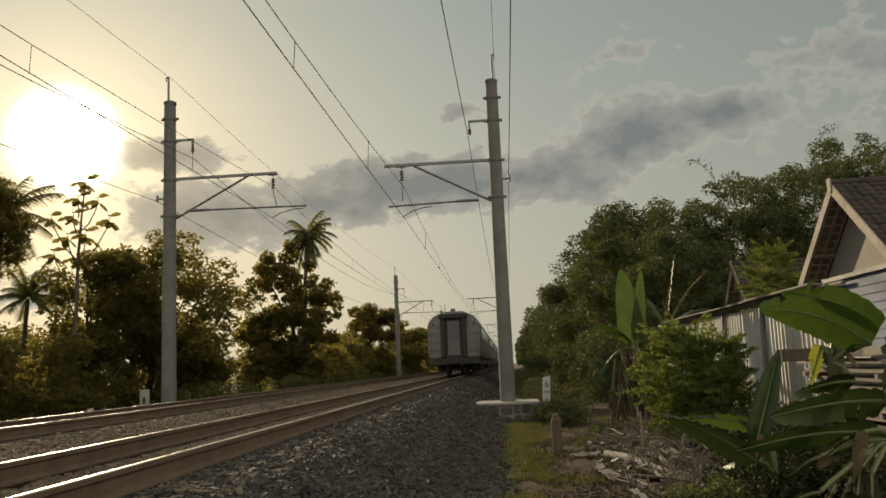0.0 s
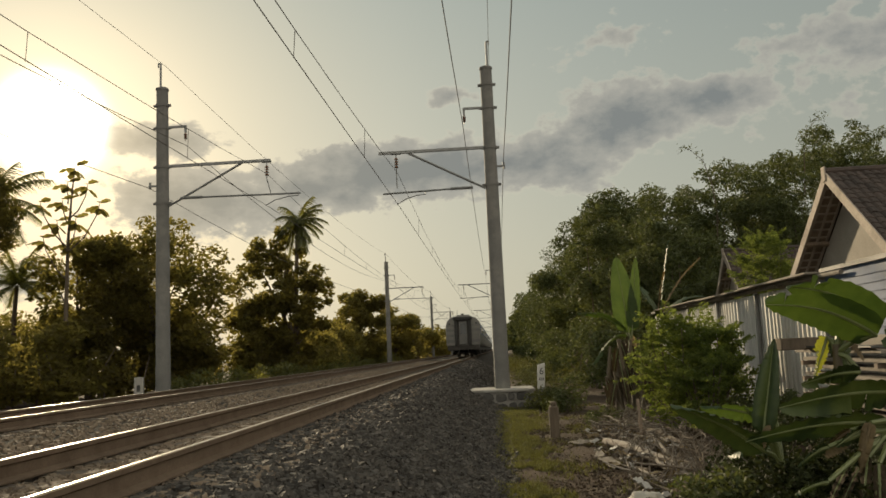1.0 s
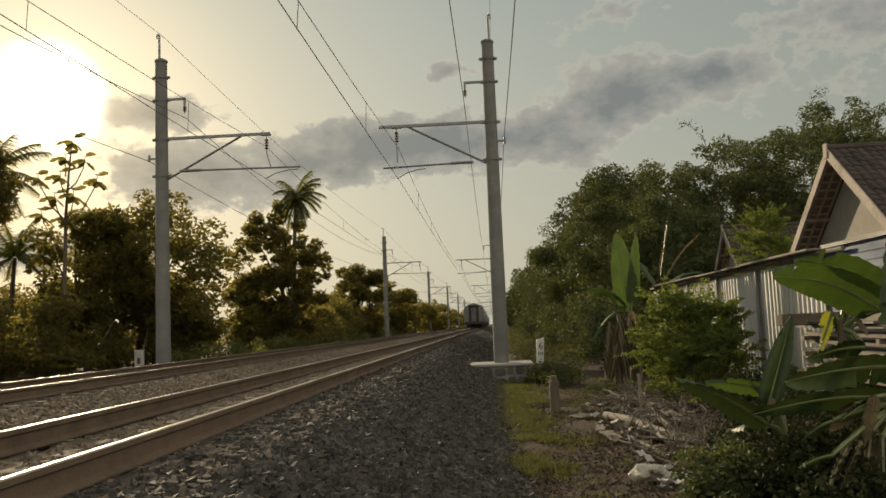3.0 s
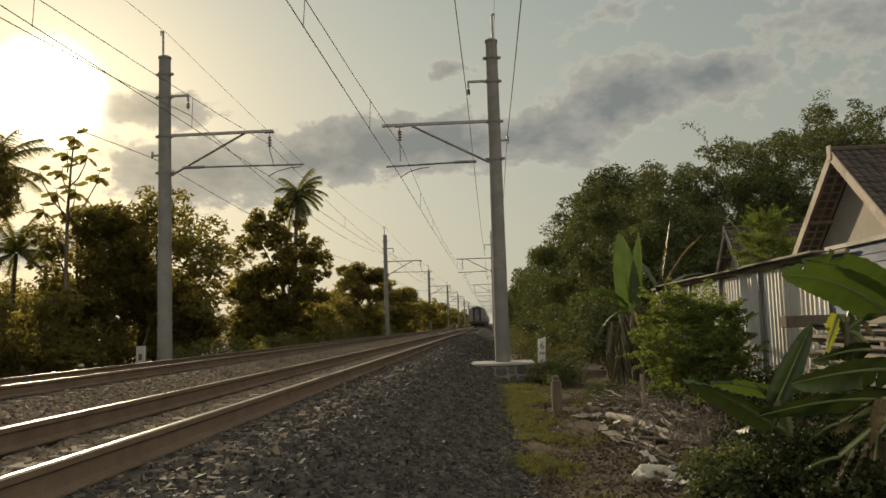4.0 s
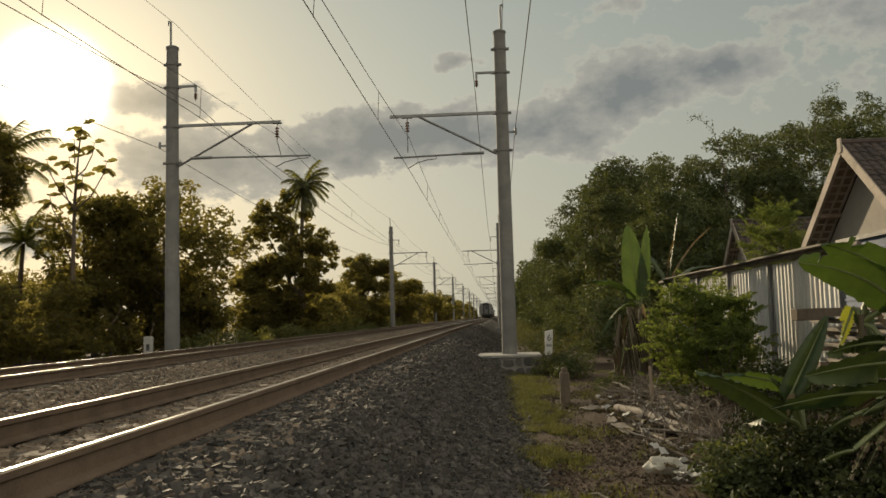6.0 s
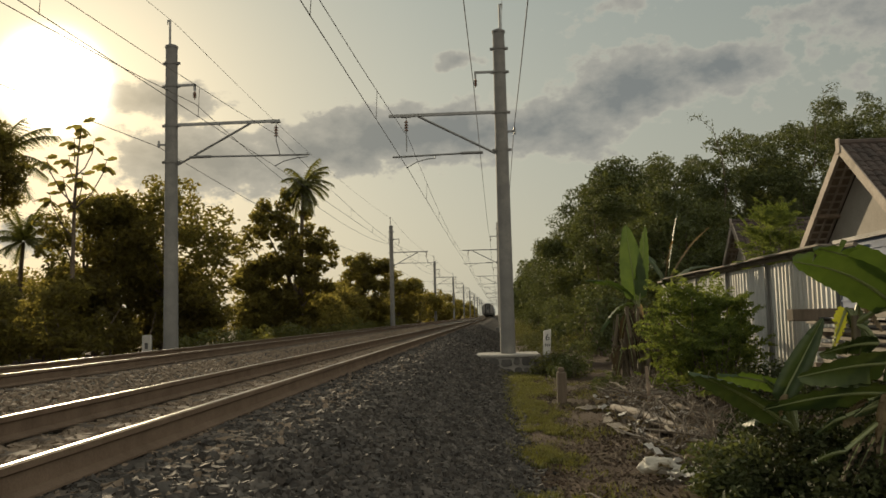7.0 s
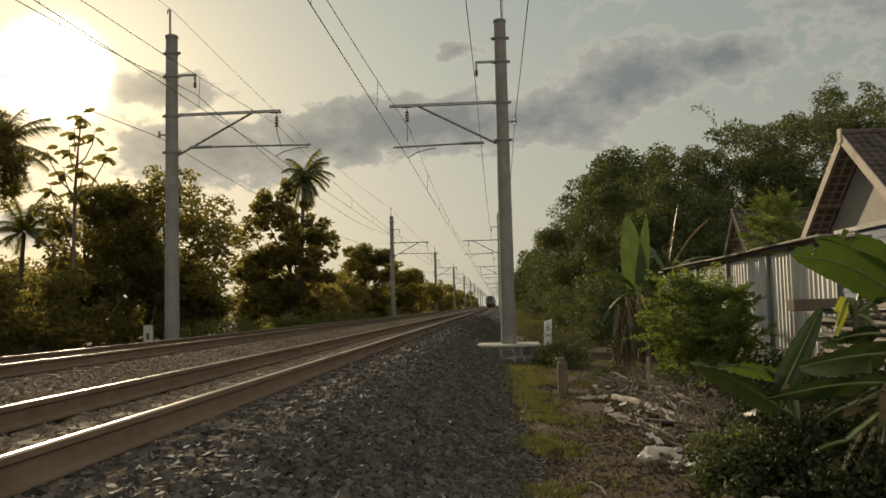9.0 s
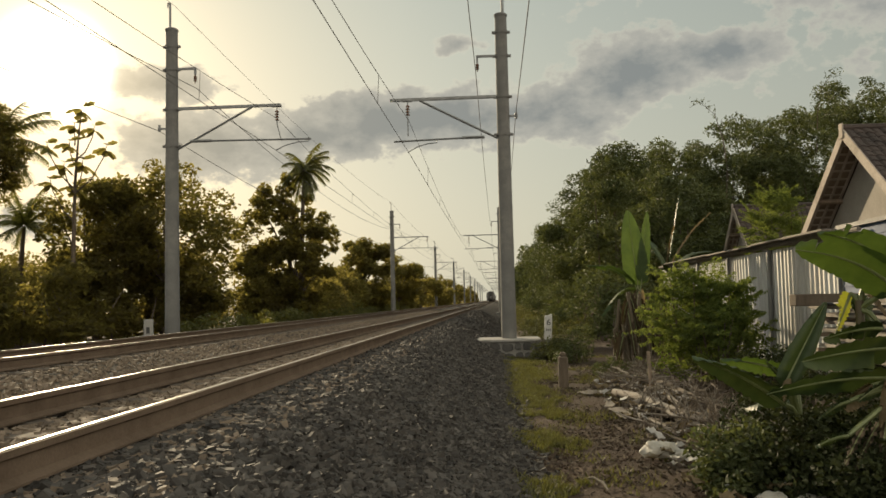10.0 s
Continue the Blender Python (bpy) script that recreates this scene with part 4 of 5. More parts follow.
def make_right_trees():
    grp = "bamboo and trees beside the house"
    lab = "tall arching bamboo clump with dense small leaves"
    rows = [(5.9, 40, 5.2, 8.6), (7.4, 34, 4.4, 6.6), (9.0, 44, 6.5, 10.0), (12.6, 42, 6.5, 10.6), (16.4, 42, 7.0, 11.6), (20.5, 43, 7.5, 13.0), (24.5, 44, 8.0, 13.5),
            (5.6, 50, 5.5, 8.8), (9.5, 54, 6.5, 10.5), (5.2, 60, 5.2, 8.6), (5.0, 70, 5.2, 8.2), (5.2, 82, 5.4, 8.0), (5.4, 95, 5.6, 8.6), (5.2, 110, 6.0, 8.2),
            (5.6, 128, 6.0, 8.0), (5.4, 150, 6.5, 8.0), (5.6, 175, 6.5, 8.2), (6.0, 205, 7.0, 8.5), (6.4, 240, 7.5, 8.5), (7, 290, 8.5, 9.0), (28.5, 46, 8, 13.0), (7.4, 47, 6.0, 9.6), (11.0, 50, 7.0, 10.6), (14.5, 50, 8.0, 12.0), (18.5, 52, 8.0, 13.0), (23, 54, 9, 15)]
    for k, (x, y, w, h) in enumerate(rows):
        near = y < 60
        tree("bamboo_clump", (x, y, -1.0), w, 0.4, h, 200 + k, lab, grp, 21000 if near else 7000, 0.23 if near else 0.23 * y / 55, 110 if near else 60, 0.7 if near else 0.85,
             material="leaf_bamboo", trunk_r=0.07, taper=0.42, aspect=0.32, stems=6, category="bamboo", droop=0.4)
    rng = random.Random(9)
    for k in range(14):
        y = 25 + k * 5.5
        tree("shrub", (3.6 + rng.uniform(-0.25, 0.5) + (0.4 if k < 2 else 0), y, -1.0), 2.4, 0.0, rng.uniform(1.6, 2.9), 240 + k, "leafy green shrub beside the path", "path shrubs", 3000, 0.14, 22, 0.5, trunk_r=0.04, taper=0.3, stems=3, category="shrub", material="leaf_bamboo")
    for k in range(22):
        y = 25.5 + k * 2.6 + rng.uniform(-0.6, 0.6)
        tree("weed_clump", (0.95 + rng.uniform(0, 1.9), y, -1.02), 1.6, 0.0, rng.uniform(0.5, 1.1), 260 + k, "yellow-green weeds beside the track", "path weeds", 900, 0.1, 14, 0.3, trunk_r=0.012, taper=0.3, stems=3, category="weeds", material="grass", aspect=0.3)
    for k, (x, y, h) in enumerate(((1.75, 21.6, 0.55), (1.6, 20.9, 0.4), (1.9, 21.0, 0.6), (2.1, 22.0, 0.9), (2.4, 17.2, 0.3), (1.45, 21.9, 0.5), (1.62, 21.7, 0.55), (1.3, 22.0, 0.42))):
        tree("weed_clump", (x, y, -1.03), 0.7, 0.0, h, 290 + k, "dark green weeds beside the stone plinth", "path weeds", 700, 0.08, 12, 0.2, trunk_r=0.012, taper=0.3, stems=3, category="weeds", material="grass" if k > 4 else "leaf_bamboo", aspect=0.4)
    # wispy shoots above the crowns
    for k, (x, y, z, dx) in enumerate(((11.8, 42, 9.4, -0.9), (16.2, 42, 10.6, 0.7), (21.5, 43, 12.4, 1.2), (23.6, 43, 12.6, 0.9))):
        g = thing("bamboo_shoot", (x, y, -1.0), "thin wispy bamboo shoot arching above the crowns", "bamboo", grp)
        bm = bmesh.new()
        tube(bm, [(0, 0, z - 2), (dx * 0.2, 0, z), (dx * 0.6, 0, z + 1.3), (dx * 1.4, 0, z + 2.0), (dx * 2.0, 0, z + 1.7)], [0.03, 0.025, 0.018, 0.012, 0.006], 5)
        part("cane", bm, "bark", g)
        r2 = np.random.default_rng(300 + k)
        pts = np.array([(dx * (0.2 + 1.7 * u), 0, z + 0.2 + 1.9 * math.sin(u * 2.0)) for u in r2.uniform(0, 1, 60)]) + r2.normal(0, 0.13, (60, 3))
        v, q = leaf_quads(pts, r2, 0.24, 0.22, 0.5)
        raw("leaves", v, q, "leaf_bamboo", g)


def feathery_bush(at, w, h, seed, label, n=170):
    """A bush of pinnate twigs: many arching twigs, each with rows of small leaflets."""
    rng = np.random.default_rng(seed)
    g = thing("feathery_bush", at, label, "bush", "bushes by the fence")
    bm = bmesh.new()
    for k in range(9):
        a = rng.uniform(0, 6.28)
        tube(bm, [(0.1 * math.cos(a), 0.1 * math.sin(a), -0.1), (0.25 * w * math.cos(a), 0.25 * w * math.sin(a), h * 0.4), (0.4 * w * math.cos(a), 0.4 * w * math.sin(a), h * rng.uniform(0.6, 0.95))], [0.025, 0.018, 0.006], 5)
    part("trunk", bm, "bark", g)
    vs, qs, off = [], [], 0
    for k in range(n):
        a, u = rng.uniform(0, 6.28), rng.uniform(0, 1) ** 0.8
        lobe = 0.8 + 0.25 * math.sin(a * 3 + seed) + 0.15 * math.sin(a * 5 + u * 7)
        rad = w * 0.5 * rng.uniform(0.15, 1) ** 0.4 * lobe * math.sqrt(max(0.03, 1 - (u - 0.35) ** 2 / 0.45))
        p = np.array([rad * math.cos(a), rad * math.sin(a), 0.15 + (h - 0.25) * u])
        d = np.array([math.cos(a) * 0.6 + rng.normal(0, 0.3), math.sin(a) * 0.6 + rng.normal(0, 0.3), rng.uniform(0.1, 1.3)])
        d /= np.linalg.norm(d)
        ln = rng.uniform(0.3, 0.6) if k % 5 else rng.uniform(0.6, 0.85)
        t = rng.uniform(0.05, 1, 110)
        side = np.cross(d, (0, 0, 1.0))
        side /= np.linalg.norm(side) + 1e-6
        spread = (rng.uniform(-1, 1, 110) * 0.14 * np.sin(np.pi * (0.15 + 0.8 * t)))
        c = p + t[:, None] * d * ln + spread[:, None] * side + np.stack([0 * t, 0 * t, -0.18 * t * t - 0.4 * np.abs(spread)], 1) + rng.normal(0, 0.012, (110, 3))
        v, q = leaf_quads(c, rng, 0.058, 0.38)
        vs.append(v)
        qs.append(q + off)
        off += len(v)
    raw("foliage", np.concatenate(vs), np.concatenate(qs), "leaf_bush", g, "fresh green feathery leaves")
    return g


# ---- fence, houses ----
def make_fence():
    g = thing("corrugated_fence", (5.3, 0, -1.0), "tall fence of weathered corrugated zinc sheets on posts", "fence", kind="structure")
    y, k = 12.9, 0
    top = 2.4
    while y < 26:
        n = 18
        verts, faces = [], []
        for i in range(n * 4 + 1):
            yy = y + i * 0.8 / (n * 4) * 1.02
            x = 0.024 * math.tanh(2.2 * math.sin((yy - 12.9) / 0.2 * 2 * math.pi)) + 0.01 * (k % 2)
            verts += [(x, yy, 0.0), (x, yy, top)]
        for i in range(n * 4):
            faces.append((2 * i, 2 * i + 2, 2 * i + 3, 2 * i + 1))
        raw("corrugated_sheet", verts, faces, "zinc", g, smooth=True)
        y += 0.8
        k += 1
    for yy in (12.95, 16.2, 19.0, 21.8, 24.6):
        bm = bmesh.new()
        box(bm, (-0.09, yy - 0.035, -0.1), (-0.025, yy + 0.035, top + 0.02))
        part("fence_post", bm, "galv", g, "grey square steel post", bevel=0.006)
    bm = bmesh.new()
    for a, b in ((12.0, 14.8), (14.7, 18.0), (17.9, 21.5), (21.4, 26.5)):
        rod(bm, (-0.16 + random.uniform(-0.03, 0.03), a, top + 0.06), (-0.12, b, top + 0.08), 0.035)
    part("top_pole", bm, "timber_grey", g, "rough grey timber along the fence top")
    # low lean-to roof sheets resting along the top
    rng = random.Random(2)
    for k in range(7):
        bm = bmesh.new()
        y0 = 12.9 + k * 1.75
        m = Matrix.Translation((-0.1, y0, top + 0.12)) @ Matrix.Rotation(rng.uniform(-0.06, 0.02), 4, "Y")
        box(bm, (-0.22, 0, -0.015), (0.7, 1.75, 0.02), m)
        part("eave_board", bm, "timber_grey", g, bevel=0.005)
    # blue profiled sheets beside it
    b = thing("blue_sheet_wall", (5.3, 0, -1.0), "pale blue profiled metal sheet wall beside the fence", "sheet wall", kind="structure")
    for k in range(8):
        bm = bmesh.new()
        z = 1.55 + k * 0.12
        box(bm, (-0.03, 8.0, z), (0.02, 12.88, z + 0.105))
        box(bm, (-0.045, 8.0, z + 0.1), (0.0, 12.88, z + 0.122))
        part("profiled_sheet", bm, "zinc_blue", b, smooth=False)
    bm = bmesh.new()
    box(bm, (-0.1, 8.0, 2.52), (0.1, 12.9, 2.58))
    part("cap_rail", bm, "steel_dark", b)
    for yy in (8.2, 10.5, 12.8):
        bm = bmesh.new()
        box(bm, (0.03, yy - 0.05, -0.1), (0.13, yy + 0.05, 2.52))
        part("post", bm, "timber", b)


def make_plank_stack():
    g = thing("plank_stack", (4.55, 10.5, -1.0), "stack of weathered timber boards beside the sheet wall", "timber stack")
    rng = random.Random(12)
    for j in range(11):
        for i in range(2):
            bm = bmesh.new()
            m = Matrix.Translation((rng.uniform(-0.05, 0.05) + i * 0.28, rng.uniform(-0.2, 0.2), 0.3 + j * 0.105)) @ Matrix.Rotation(rng.uniform(-0.07, 0.07), 4, "Z")
            box(bm, (-0.12, -1.35, 0), (0.12, 1.35, 0.045), m)
            part("board", bm, "timber_grey", g, bevel=0.006)
        if j % 2 == 0:
            for yy in (-1.1, 1.1):
                bm = bmesh.new()
                box(bm, (-0.2, yy - 0.04, 0.345 + j * 0.105), (0.45, yy + 0.04, 0.4 + j * 0.105))
                part("spacer", bm, "timber", g)
    for yy in (-1.2, 0, 1.2):
        bm = bmesh.new()
        box(bm, (-0.2, yy - 0.06, -0.05), (0.45, yy + 0.06, 0.3))
        part("bearer", bm, "timber", g)
    # a dark beam end and a grey cover on the stack
    b = thing("timber_beam", (4.35, 11.35, 0.475), "dark square timber beam lying on the board stack", "beam")
    bm = bmesh.new()
    box(bm, (-0.4, -0.1, -0.08), (0.4, 0.1, 0.08), Matrix.Rotation(0.12, 4, "Z"))
    part("beam", bm, "bark", b, bevel=0.012)
    bm = bmesh.new()
    box(bm, (-0.25, -1.0, 0.0), (0.35, 0.9, 0.03), Matrix.Translation((0.2, -1.0, -0.07)) @ Matrix.Rotation(0.03, 4, "Y"))
    tagged(part("cover_board", bm, "steel_dark", b, bevel=0.005), "dark cover sheet")


def house(at, ridge_h, half, slope, length, over, label, tiles=True, seed=1):
    """A house with its gable towards the track (-x); at: foot under the ridge at the gable wall."""
    g = thing("house", at, label, "house", "houses behind the fence")
    bm = bmesh.new()
    wallz = ridge_h - 0.16
    pts = [(-half + 0.5, 0), (half - 0.5, 0), (half - 0.5, wallz - (half - 0.5) * slope), (0, wallz), (-half + 0.5, wallz - (half - 0.5) * slope)]
    a = [bm.verts.new((0, y, z)) for y, z in pts]
    b = [bm.verts.new((length, y, z)) for y, z in pts]
    bm.faces.new(a)
    bm.faces.new(b[::-1])
    for i in range(5):
        bm.faces.new((a[i], b[i], b[(i + 1) % 5], a[(i + 1) % 5]))
    bmesh.ops.recalc_face_normals(bm, faces=bm.faces)
    part("wall", bm, "wall_plaster", g, "pale weathered plaster gable wall", smooth=False)
    ang = math.atan(slope)
    run = (half + 0.45) / math.cos(ang)
    for s in (-1, 1):
        # roof deck, turned so that local y runs down the slope
        m = Matrix.Translation((0, 0, ridge_h)) @ Matrix.Rotation(-ang * s, 4, "X")
        bm = bmesh.new()
        box(bm, (-over, 0 if s > 0 else -run, -0.02), (length + over, run if s > 0 else 0, 0.03), m)
        part("roof", bm, "tile_roof", g, "dark clay tile roof", smooth=False)
        bm = bmesh.new()
        box(bm, (-over, 0.05 if s > 0 else -run, -0.034), (0.0, run if s > 0 else -0.05, -0.022), m)
        part("soffit_lining", bm, "timber", g, "brown woven lining under the tiles", smooth=False)
        # tile courses
        if tiles:
            bm = bmesh.new()
            rng = random.Random(seed)
            for i in range(int(run / 0.21)):
                for j in range(int((min(length, 7) + over) / 0.19)):
                    mm = m @ Matrix.Translation((-over + j * 0.19 + 0.1, s * (i * 0.21 + 0.12), 0.04 + rng.uniform(-0.006, 0.012))) @ Matrix.Rotation(s * 0.09 + rng.uniform(-0.03, 0.03), 4, "X") @ Matrix.Rotation(rng.uniform(-0.05, 0.05), 4, "Z")
                    low = [bm.verts.new(mm @ Vector((x, -0.125, z))) for x, z in ((-0.1, 0.0), (-0.05, 0.03), (0.03, 0.022), (0.1, -0.008))]
                    top = [bm.verts.new(mm @ Vector((x, 0.125, z))) for x, z in ((-0.1, 0.0), (-0.05, 0.03), (0.03, 0.022), (0.1, -0.008))]
                    foot = [bm.verts.new(v.co - Vector((0, 0, 0.025))) for v in (low if s < 0 else top)]
                    edge = low if s < 0 else top
                    for a in range(3):
                        bm.faces.new((low[a], low[a + 1], top[a + 1], top[a]))
                        bm.faces.new((edge[a], edge[a + 1], foot[a + 1], foot[a]))
            tagged(part("roof_tiles", bm, "tile_roof", g, "courses of dark weathered clay tiles", smooth=False), kind="stuff")
        bm = bmesh.new()
        box(bm, (-over - 0.03, 0 if s > 0 else -run, -0.16), (-over + 0.0, run if s > 0 else 0, 0.05), m)
        part("bargeboard", bm, "bargeboard", g, "pale weathered bargeboard", smooth=False)
        # rafters and battens seen under the overhang
        for i in range(3):
            bm = bmesh.new()
            x = -over + 0.06 + i * (over - 0.1) / 2
            box(bm, (x - 0.025, 0 if s > 0 else -run, -0.095), (x + 0.025, run if s > 0 else 0, -0.06), m)
            part("rafter", bm, "bargeboard", g, smooth=False)
        k = int(run / 0.26)
        for i in range(k):
            bm = bmesh.new()
            y0 = s * (0.15 + i * 0.26)
            box(bm, (-over, y0 - 0.022, -0.062), (0, y0 + 0.022, -0.034), m)
            part("batten", bm, "bargeboard", g, smooth=False)
        for f in (0.35, 0.72):
            bm = bmesh.new()
            y0 = s * run * f
            box(bm, (-over, y0 - 0.04, -0.18), (0.05, y0 + 0.04, -0.086), m)
            part("purlin", bm, "timber", g, smooth=False)
    bm = bmesh.new()
    rod(bm, (-over - 0.05, 0, ridge_h + 0.05), (length + over, 0, ridge_h + 0.05), 0.09, seg=8)
    part("ridge", bm, "tile_roof", g, "ridge tiles")
    bm = bmesh.new()
    box(bm, (-over - 0.06, -0.1, ridge_h - 0.18), (-over - 0.03, 0.1, ridge_h + 0.16))
    part("finial_board", bm, "bargeboard", g, bevel=0.01)
    return g


# ---- small things ----
def make_markers():
    g = thing("kilometre_marker", (1.33, 22.3, -0.62), "white trackside distance marker board with black numeral", "marker post")
    bm = bmesh.new()
    box(bm, (-0.1, -0.04, 0.1), (0.1, 0.04, 0.78))
    bm.verts.ensure_lookup_table()
    for v in bm.verts:
        if v.co.z > 0.7 and v.co.x < 0:
            v.co.z -= 0.05
        v.co.x += (v.co.z - 0.1) * 0.05
    part("board", bm, "white_paint", g, bevel=0.012)
    bm = bmesh.new()
    box(bm, (-0.08, -0.04, -0.55), (0.08, 0.04, 0.1))
    part("foot", bm, "concrete", g, "grey concrete foot")
    cu = bpy.data.curves.new("numeral", "FONT")
    cu.body, cu.size, cu.extrude, cu.align_x = "6", 0.24, 0.003, "CENTER"
    o = new("numeral", cu)
    o.data.materials.append(M["black_paint"])
    o.parent = g
    o.matrix_local = pose(0.03, -0.045, 0.48, 90, 0, 0)
    for x in (-0.03, 0.02, 0.07):
        bm = bmesh.new()
        box(bm, (x - 0.012, -0.046, 0.32), (x + 0.012, -0.04, 0.39))
        part("lettering_bar", bm, "black_paint", g)
    g = thing("kilometre_marker", (-9.95, 22.9, -0.78), "pale trackside distance marker board, hazy", "marker post")
    bm = bmesh.new()
    box(bm, (-0.13, -0.05, -0.1), (0.13, 0.05, 1.02))
    part("board", bm, "plaster_cap", g, bevel=0.015)
    bm = bmesh.new()
    box(bm, (-0.05, -0.056, 0.62), (0.05, -0.05, 0.8))
    part("lettering_bar", bm, "black_paint", g)
    # short boundary post
    g = thing("fence_stub", (2.42, 13.5, -1.03), "short weathered timber post stub beside the bush", "post")
    bm = bmesh.new()
    tube(bm, [(0, 0, -0.15), (0.01, 0, 0.35), (-0.01, 0.01, 0.72)], [0.034, 0.032, 0.026], 7)
    part("shaft", bm, "timber", g)
    g = thing("boundary_post", (1.16, 15.0, -1.03), "short weathered concrete boundary post", "post")
    bm = bmesh.new()
    box(bm, (-0.085, -0.085, -0.15), (0.085, 0.085, 0.56))
    box(bm, (-0.055, -0.055, 0.55), (0.055, 0.055, 0.64))
    part("shaft", bm, "bark", g, bevel=0.025)


def scatter_clutter():
    rng = random.Random(31)
    # cut branches and bamboo on the ground
    for k in range(290):
        y = rng.uniform(7.6, 16.5)
        lo = 1.62 + (y - 7) * 0.035
        x = lo + 1.25 * rng.random() ** 1.3
        big = k % 9 == 0
        if abs(x - 1.5) < 0.4 and abs(y - 8.3) < 0.8:
            continue
        g_len = rng.uniform(0.7, 1.2) if big else rng.uniform(0.2, 0.8)
        az = rng.gauss(1.95, 0.5) if big else rng.uniform(0, 3.14)
        if x < lo + 0.35 and not big:
            az = rng.gauss(1.7, 0.5)
        r = rng.uniform(0.014, 0.028) if big else rng.uniform(0.005, 0.014)
        d = Vector((math.cos(az), math.sin(az), rng.uniform(-0.08, 0.2)))
        mid = Vector((x, y, ground_z(x) + 0.05 + rng.uniform(0, 0.34) * min(1, (x - lo) * 1.6)))
        jog = 0.02 if big else 0.1
        pts = [mid + d * g_len * u + Vector((rng.uniform(-jog, jog), rng.uniform(-jog, jog), rng.uniform(-jog, jog) * 0.7)) for u in (-0.5, -0.2, 0.15, 0.5)]
        for p in pts:
            p.z = max(p.z, ground_z(p.x) + 0.02)
        bm = bmesh.new()
        tube(bm, pts, [r, r * 0.9, r * 0.7, r * 0.35], 6)
        if not big:
            for b0 in (pts[1], pts[2]):
                q = b0 + Vector((rng.uniform(-0.22, 0.22), rng.uniform(-0.22, 0.22), rng.uniform(0.0, 0.28)))
                tube(bm, [b0, b0.lerp(q, 0.5) + Vector((0, 0, 0.03)), q], [r * 0.6, r * 0.45, r * 0.2], 5)
        ob = part("branch", bm, ("bark", "timber_grey", "bark", "twig_pale", "timber_grey", "bark", "bark")[k % 7])
        tagged(ob, "dry cut branch lying in the brush heap", "branch", "cut branches")
    logs = (((2.62, 14.5), (2.40, 11.3), 0.045, "twig_pale"), ((1.82, 13.2), (2.34, 10.0), 0.06, "timber_grey"), ((2.62, 14.3), (2.78, 11.6), 0.05, "bark"), ((2.0, 9.9), (2.5, 8.8), 0.035, "twig_pale"),
            ((1.75, 11.6), (2.3, 12.0), 0.035, "timber_grey"), ((2.0, 10.9), (2.75, 9.3), 0.04, "bark"), ((1.9, 14.2), (2.5, 13.1), 0.03, "twig_pale"), ((2.2, 12.4), (2.1, 9.6), 0.03, "twig_pale"))
    for k, (a, b, r, mt) in enumerate(logs):
        bm = bmesh.new()
        a, b = Vector((*a, ground_z(a[0]) + 0.10 + 0.02 * (k % 3))), Vector((*b, ground_z(b[0]) + 0.14))
        tube(bm, [a, a.lerp(b, 0.3) + Vector((0.03, 0, 0.03)), a.lerp(b, 0.7) + Vector((-0.02, 0, 0.02)), b], [r, r * 0.96, r * 0.88, r * 0.72], 10)
        for u, dx in ((0.35, 0.12), (0.6, -0.1)):
            c = a.lerp(b, u)
            tube(bm, [c, c + Vector((dx * 0.6, 0.03, 0.08)), c + Vector((dx, 0.05, 0.16))], [r * 0.45, r * 0.35, r * 0.2], 6)
        tagged(part("log", bm, mt), "cut log with branch stubs lying on the brush heap", "log", "cut branches")
    for k, (x, y, sx, sy, turn) in enumerate(((1.66, 11.4, 0.09, 0.36, 8), (1.62, 12.3, 0.07, 0.22, -12), (2.75, 13.9, 0.22, 0.12, 20), (1.5, 13.9, 0.16, 0.14, 40))):
        bm = bmesh.new()
        bmesh.ops.create_grid(bm, x_segments=8, y_segments=12, size=1.0)
        for v in bm.verts:
            w = 1 + 0.25 * noise.noise(Vector((v.co.y * 2 + k, v.co.x, 7)))
            v.co = Vector((v.co.x * sx * w, v.co.y * sy * w, 0.03 * noise.noise(Vector((v.co.x * 2, v.co.y * 3, k)))))
        bmesh.ops.solidify(bm, geom=bm.faces[:], thickness=0.006)
        ob = part("palm_sheath", bm, "twig_pale")
        ob.matrix_world = pose(x, y, ground_z(x) + 0.06, 3, -4, turn)
        tagged(ob, "flat pale dried palm sheath lying on the soil", "dry leaf", "dry sheaths")
    bm = bmesh.new()
    tube(bm, [(0.72, 7.3, -0.99), (0.80, 7.2, -0.96), (0.86, 7.05, -0.97), (0.88, 6.9, -1.0)], [0.008, 0.011, 0.011, 0.007], 7)
    tagged(part("curved_stick", bm, "twig_pale"), "short curved pale stick on the bare soil", "stick")
    # upright twigs sticking out of the heap
    for k in range(26):
        x, y = 2.15 + rng.random() * 0.5, rng.uniform(8.2, 10.6)
        z = ground_z(x)
        bm = bmesh.new()
        top = Vector((x + rng.uniform(-0.35, 0.2), y + rng.uniform(-0.2, 0.2), z + rng.uniform(0.3, 0.62)))
        mid = Vector((x, y, z)).lerp(top, 0.55) + Vector((rng.uniform(-0.05, 0.05), 0, 0.04))
        r = rng.uniform(0.006, 0.011)
        tube(bm, [(x, y, z - 0.02), mid, top], [r, r * 0.8, r * 0.4], 6)
        fork = mid + Vector((rng.uniform(-0.18, 0.18), rng.uniform(-0.1, 0.1), rng.uniform(0.08, 0.22)))
        tube(bm, [mid, mid.lerp(fork, 0.5) + Vector((0.01, 0, 0)), fork], [r * 0.7, r * 0.5, r * 0.25], 5)
        tagged(part("branch", bm, ("twig_pale", "bark", "timber_grey")[k % 3]), "thin forked dry branch standing in the brush heap", "branch", "cut branches")
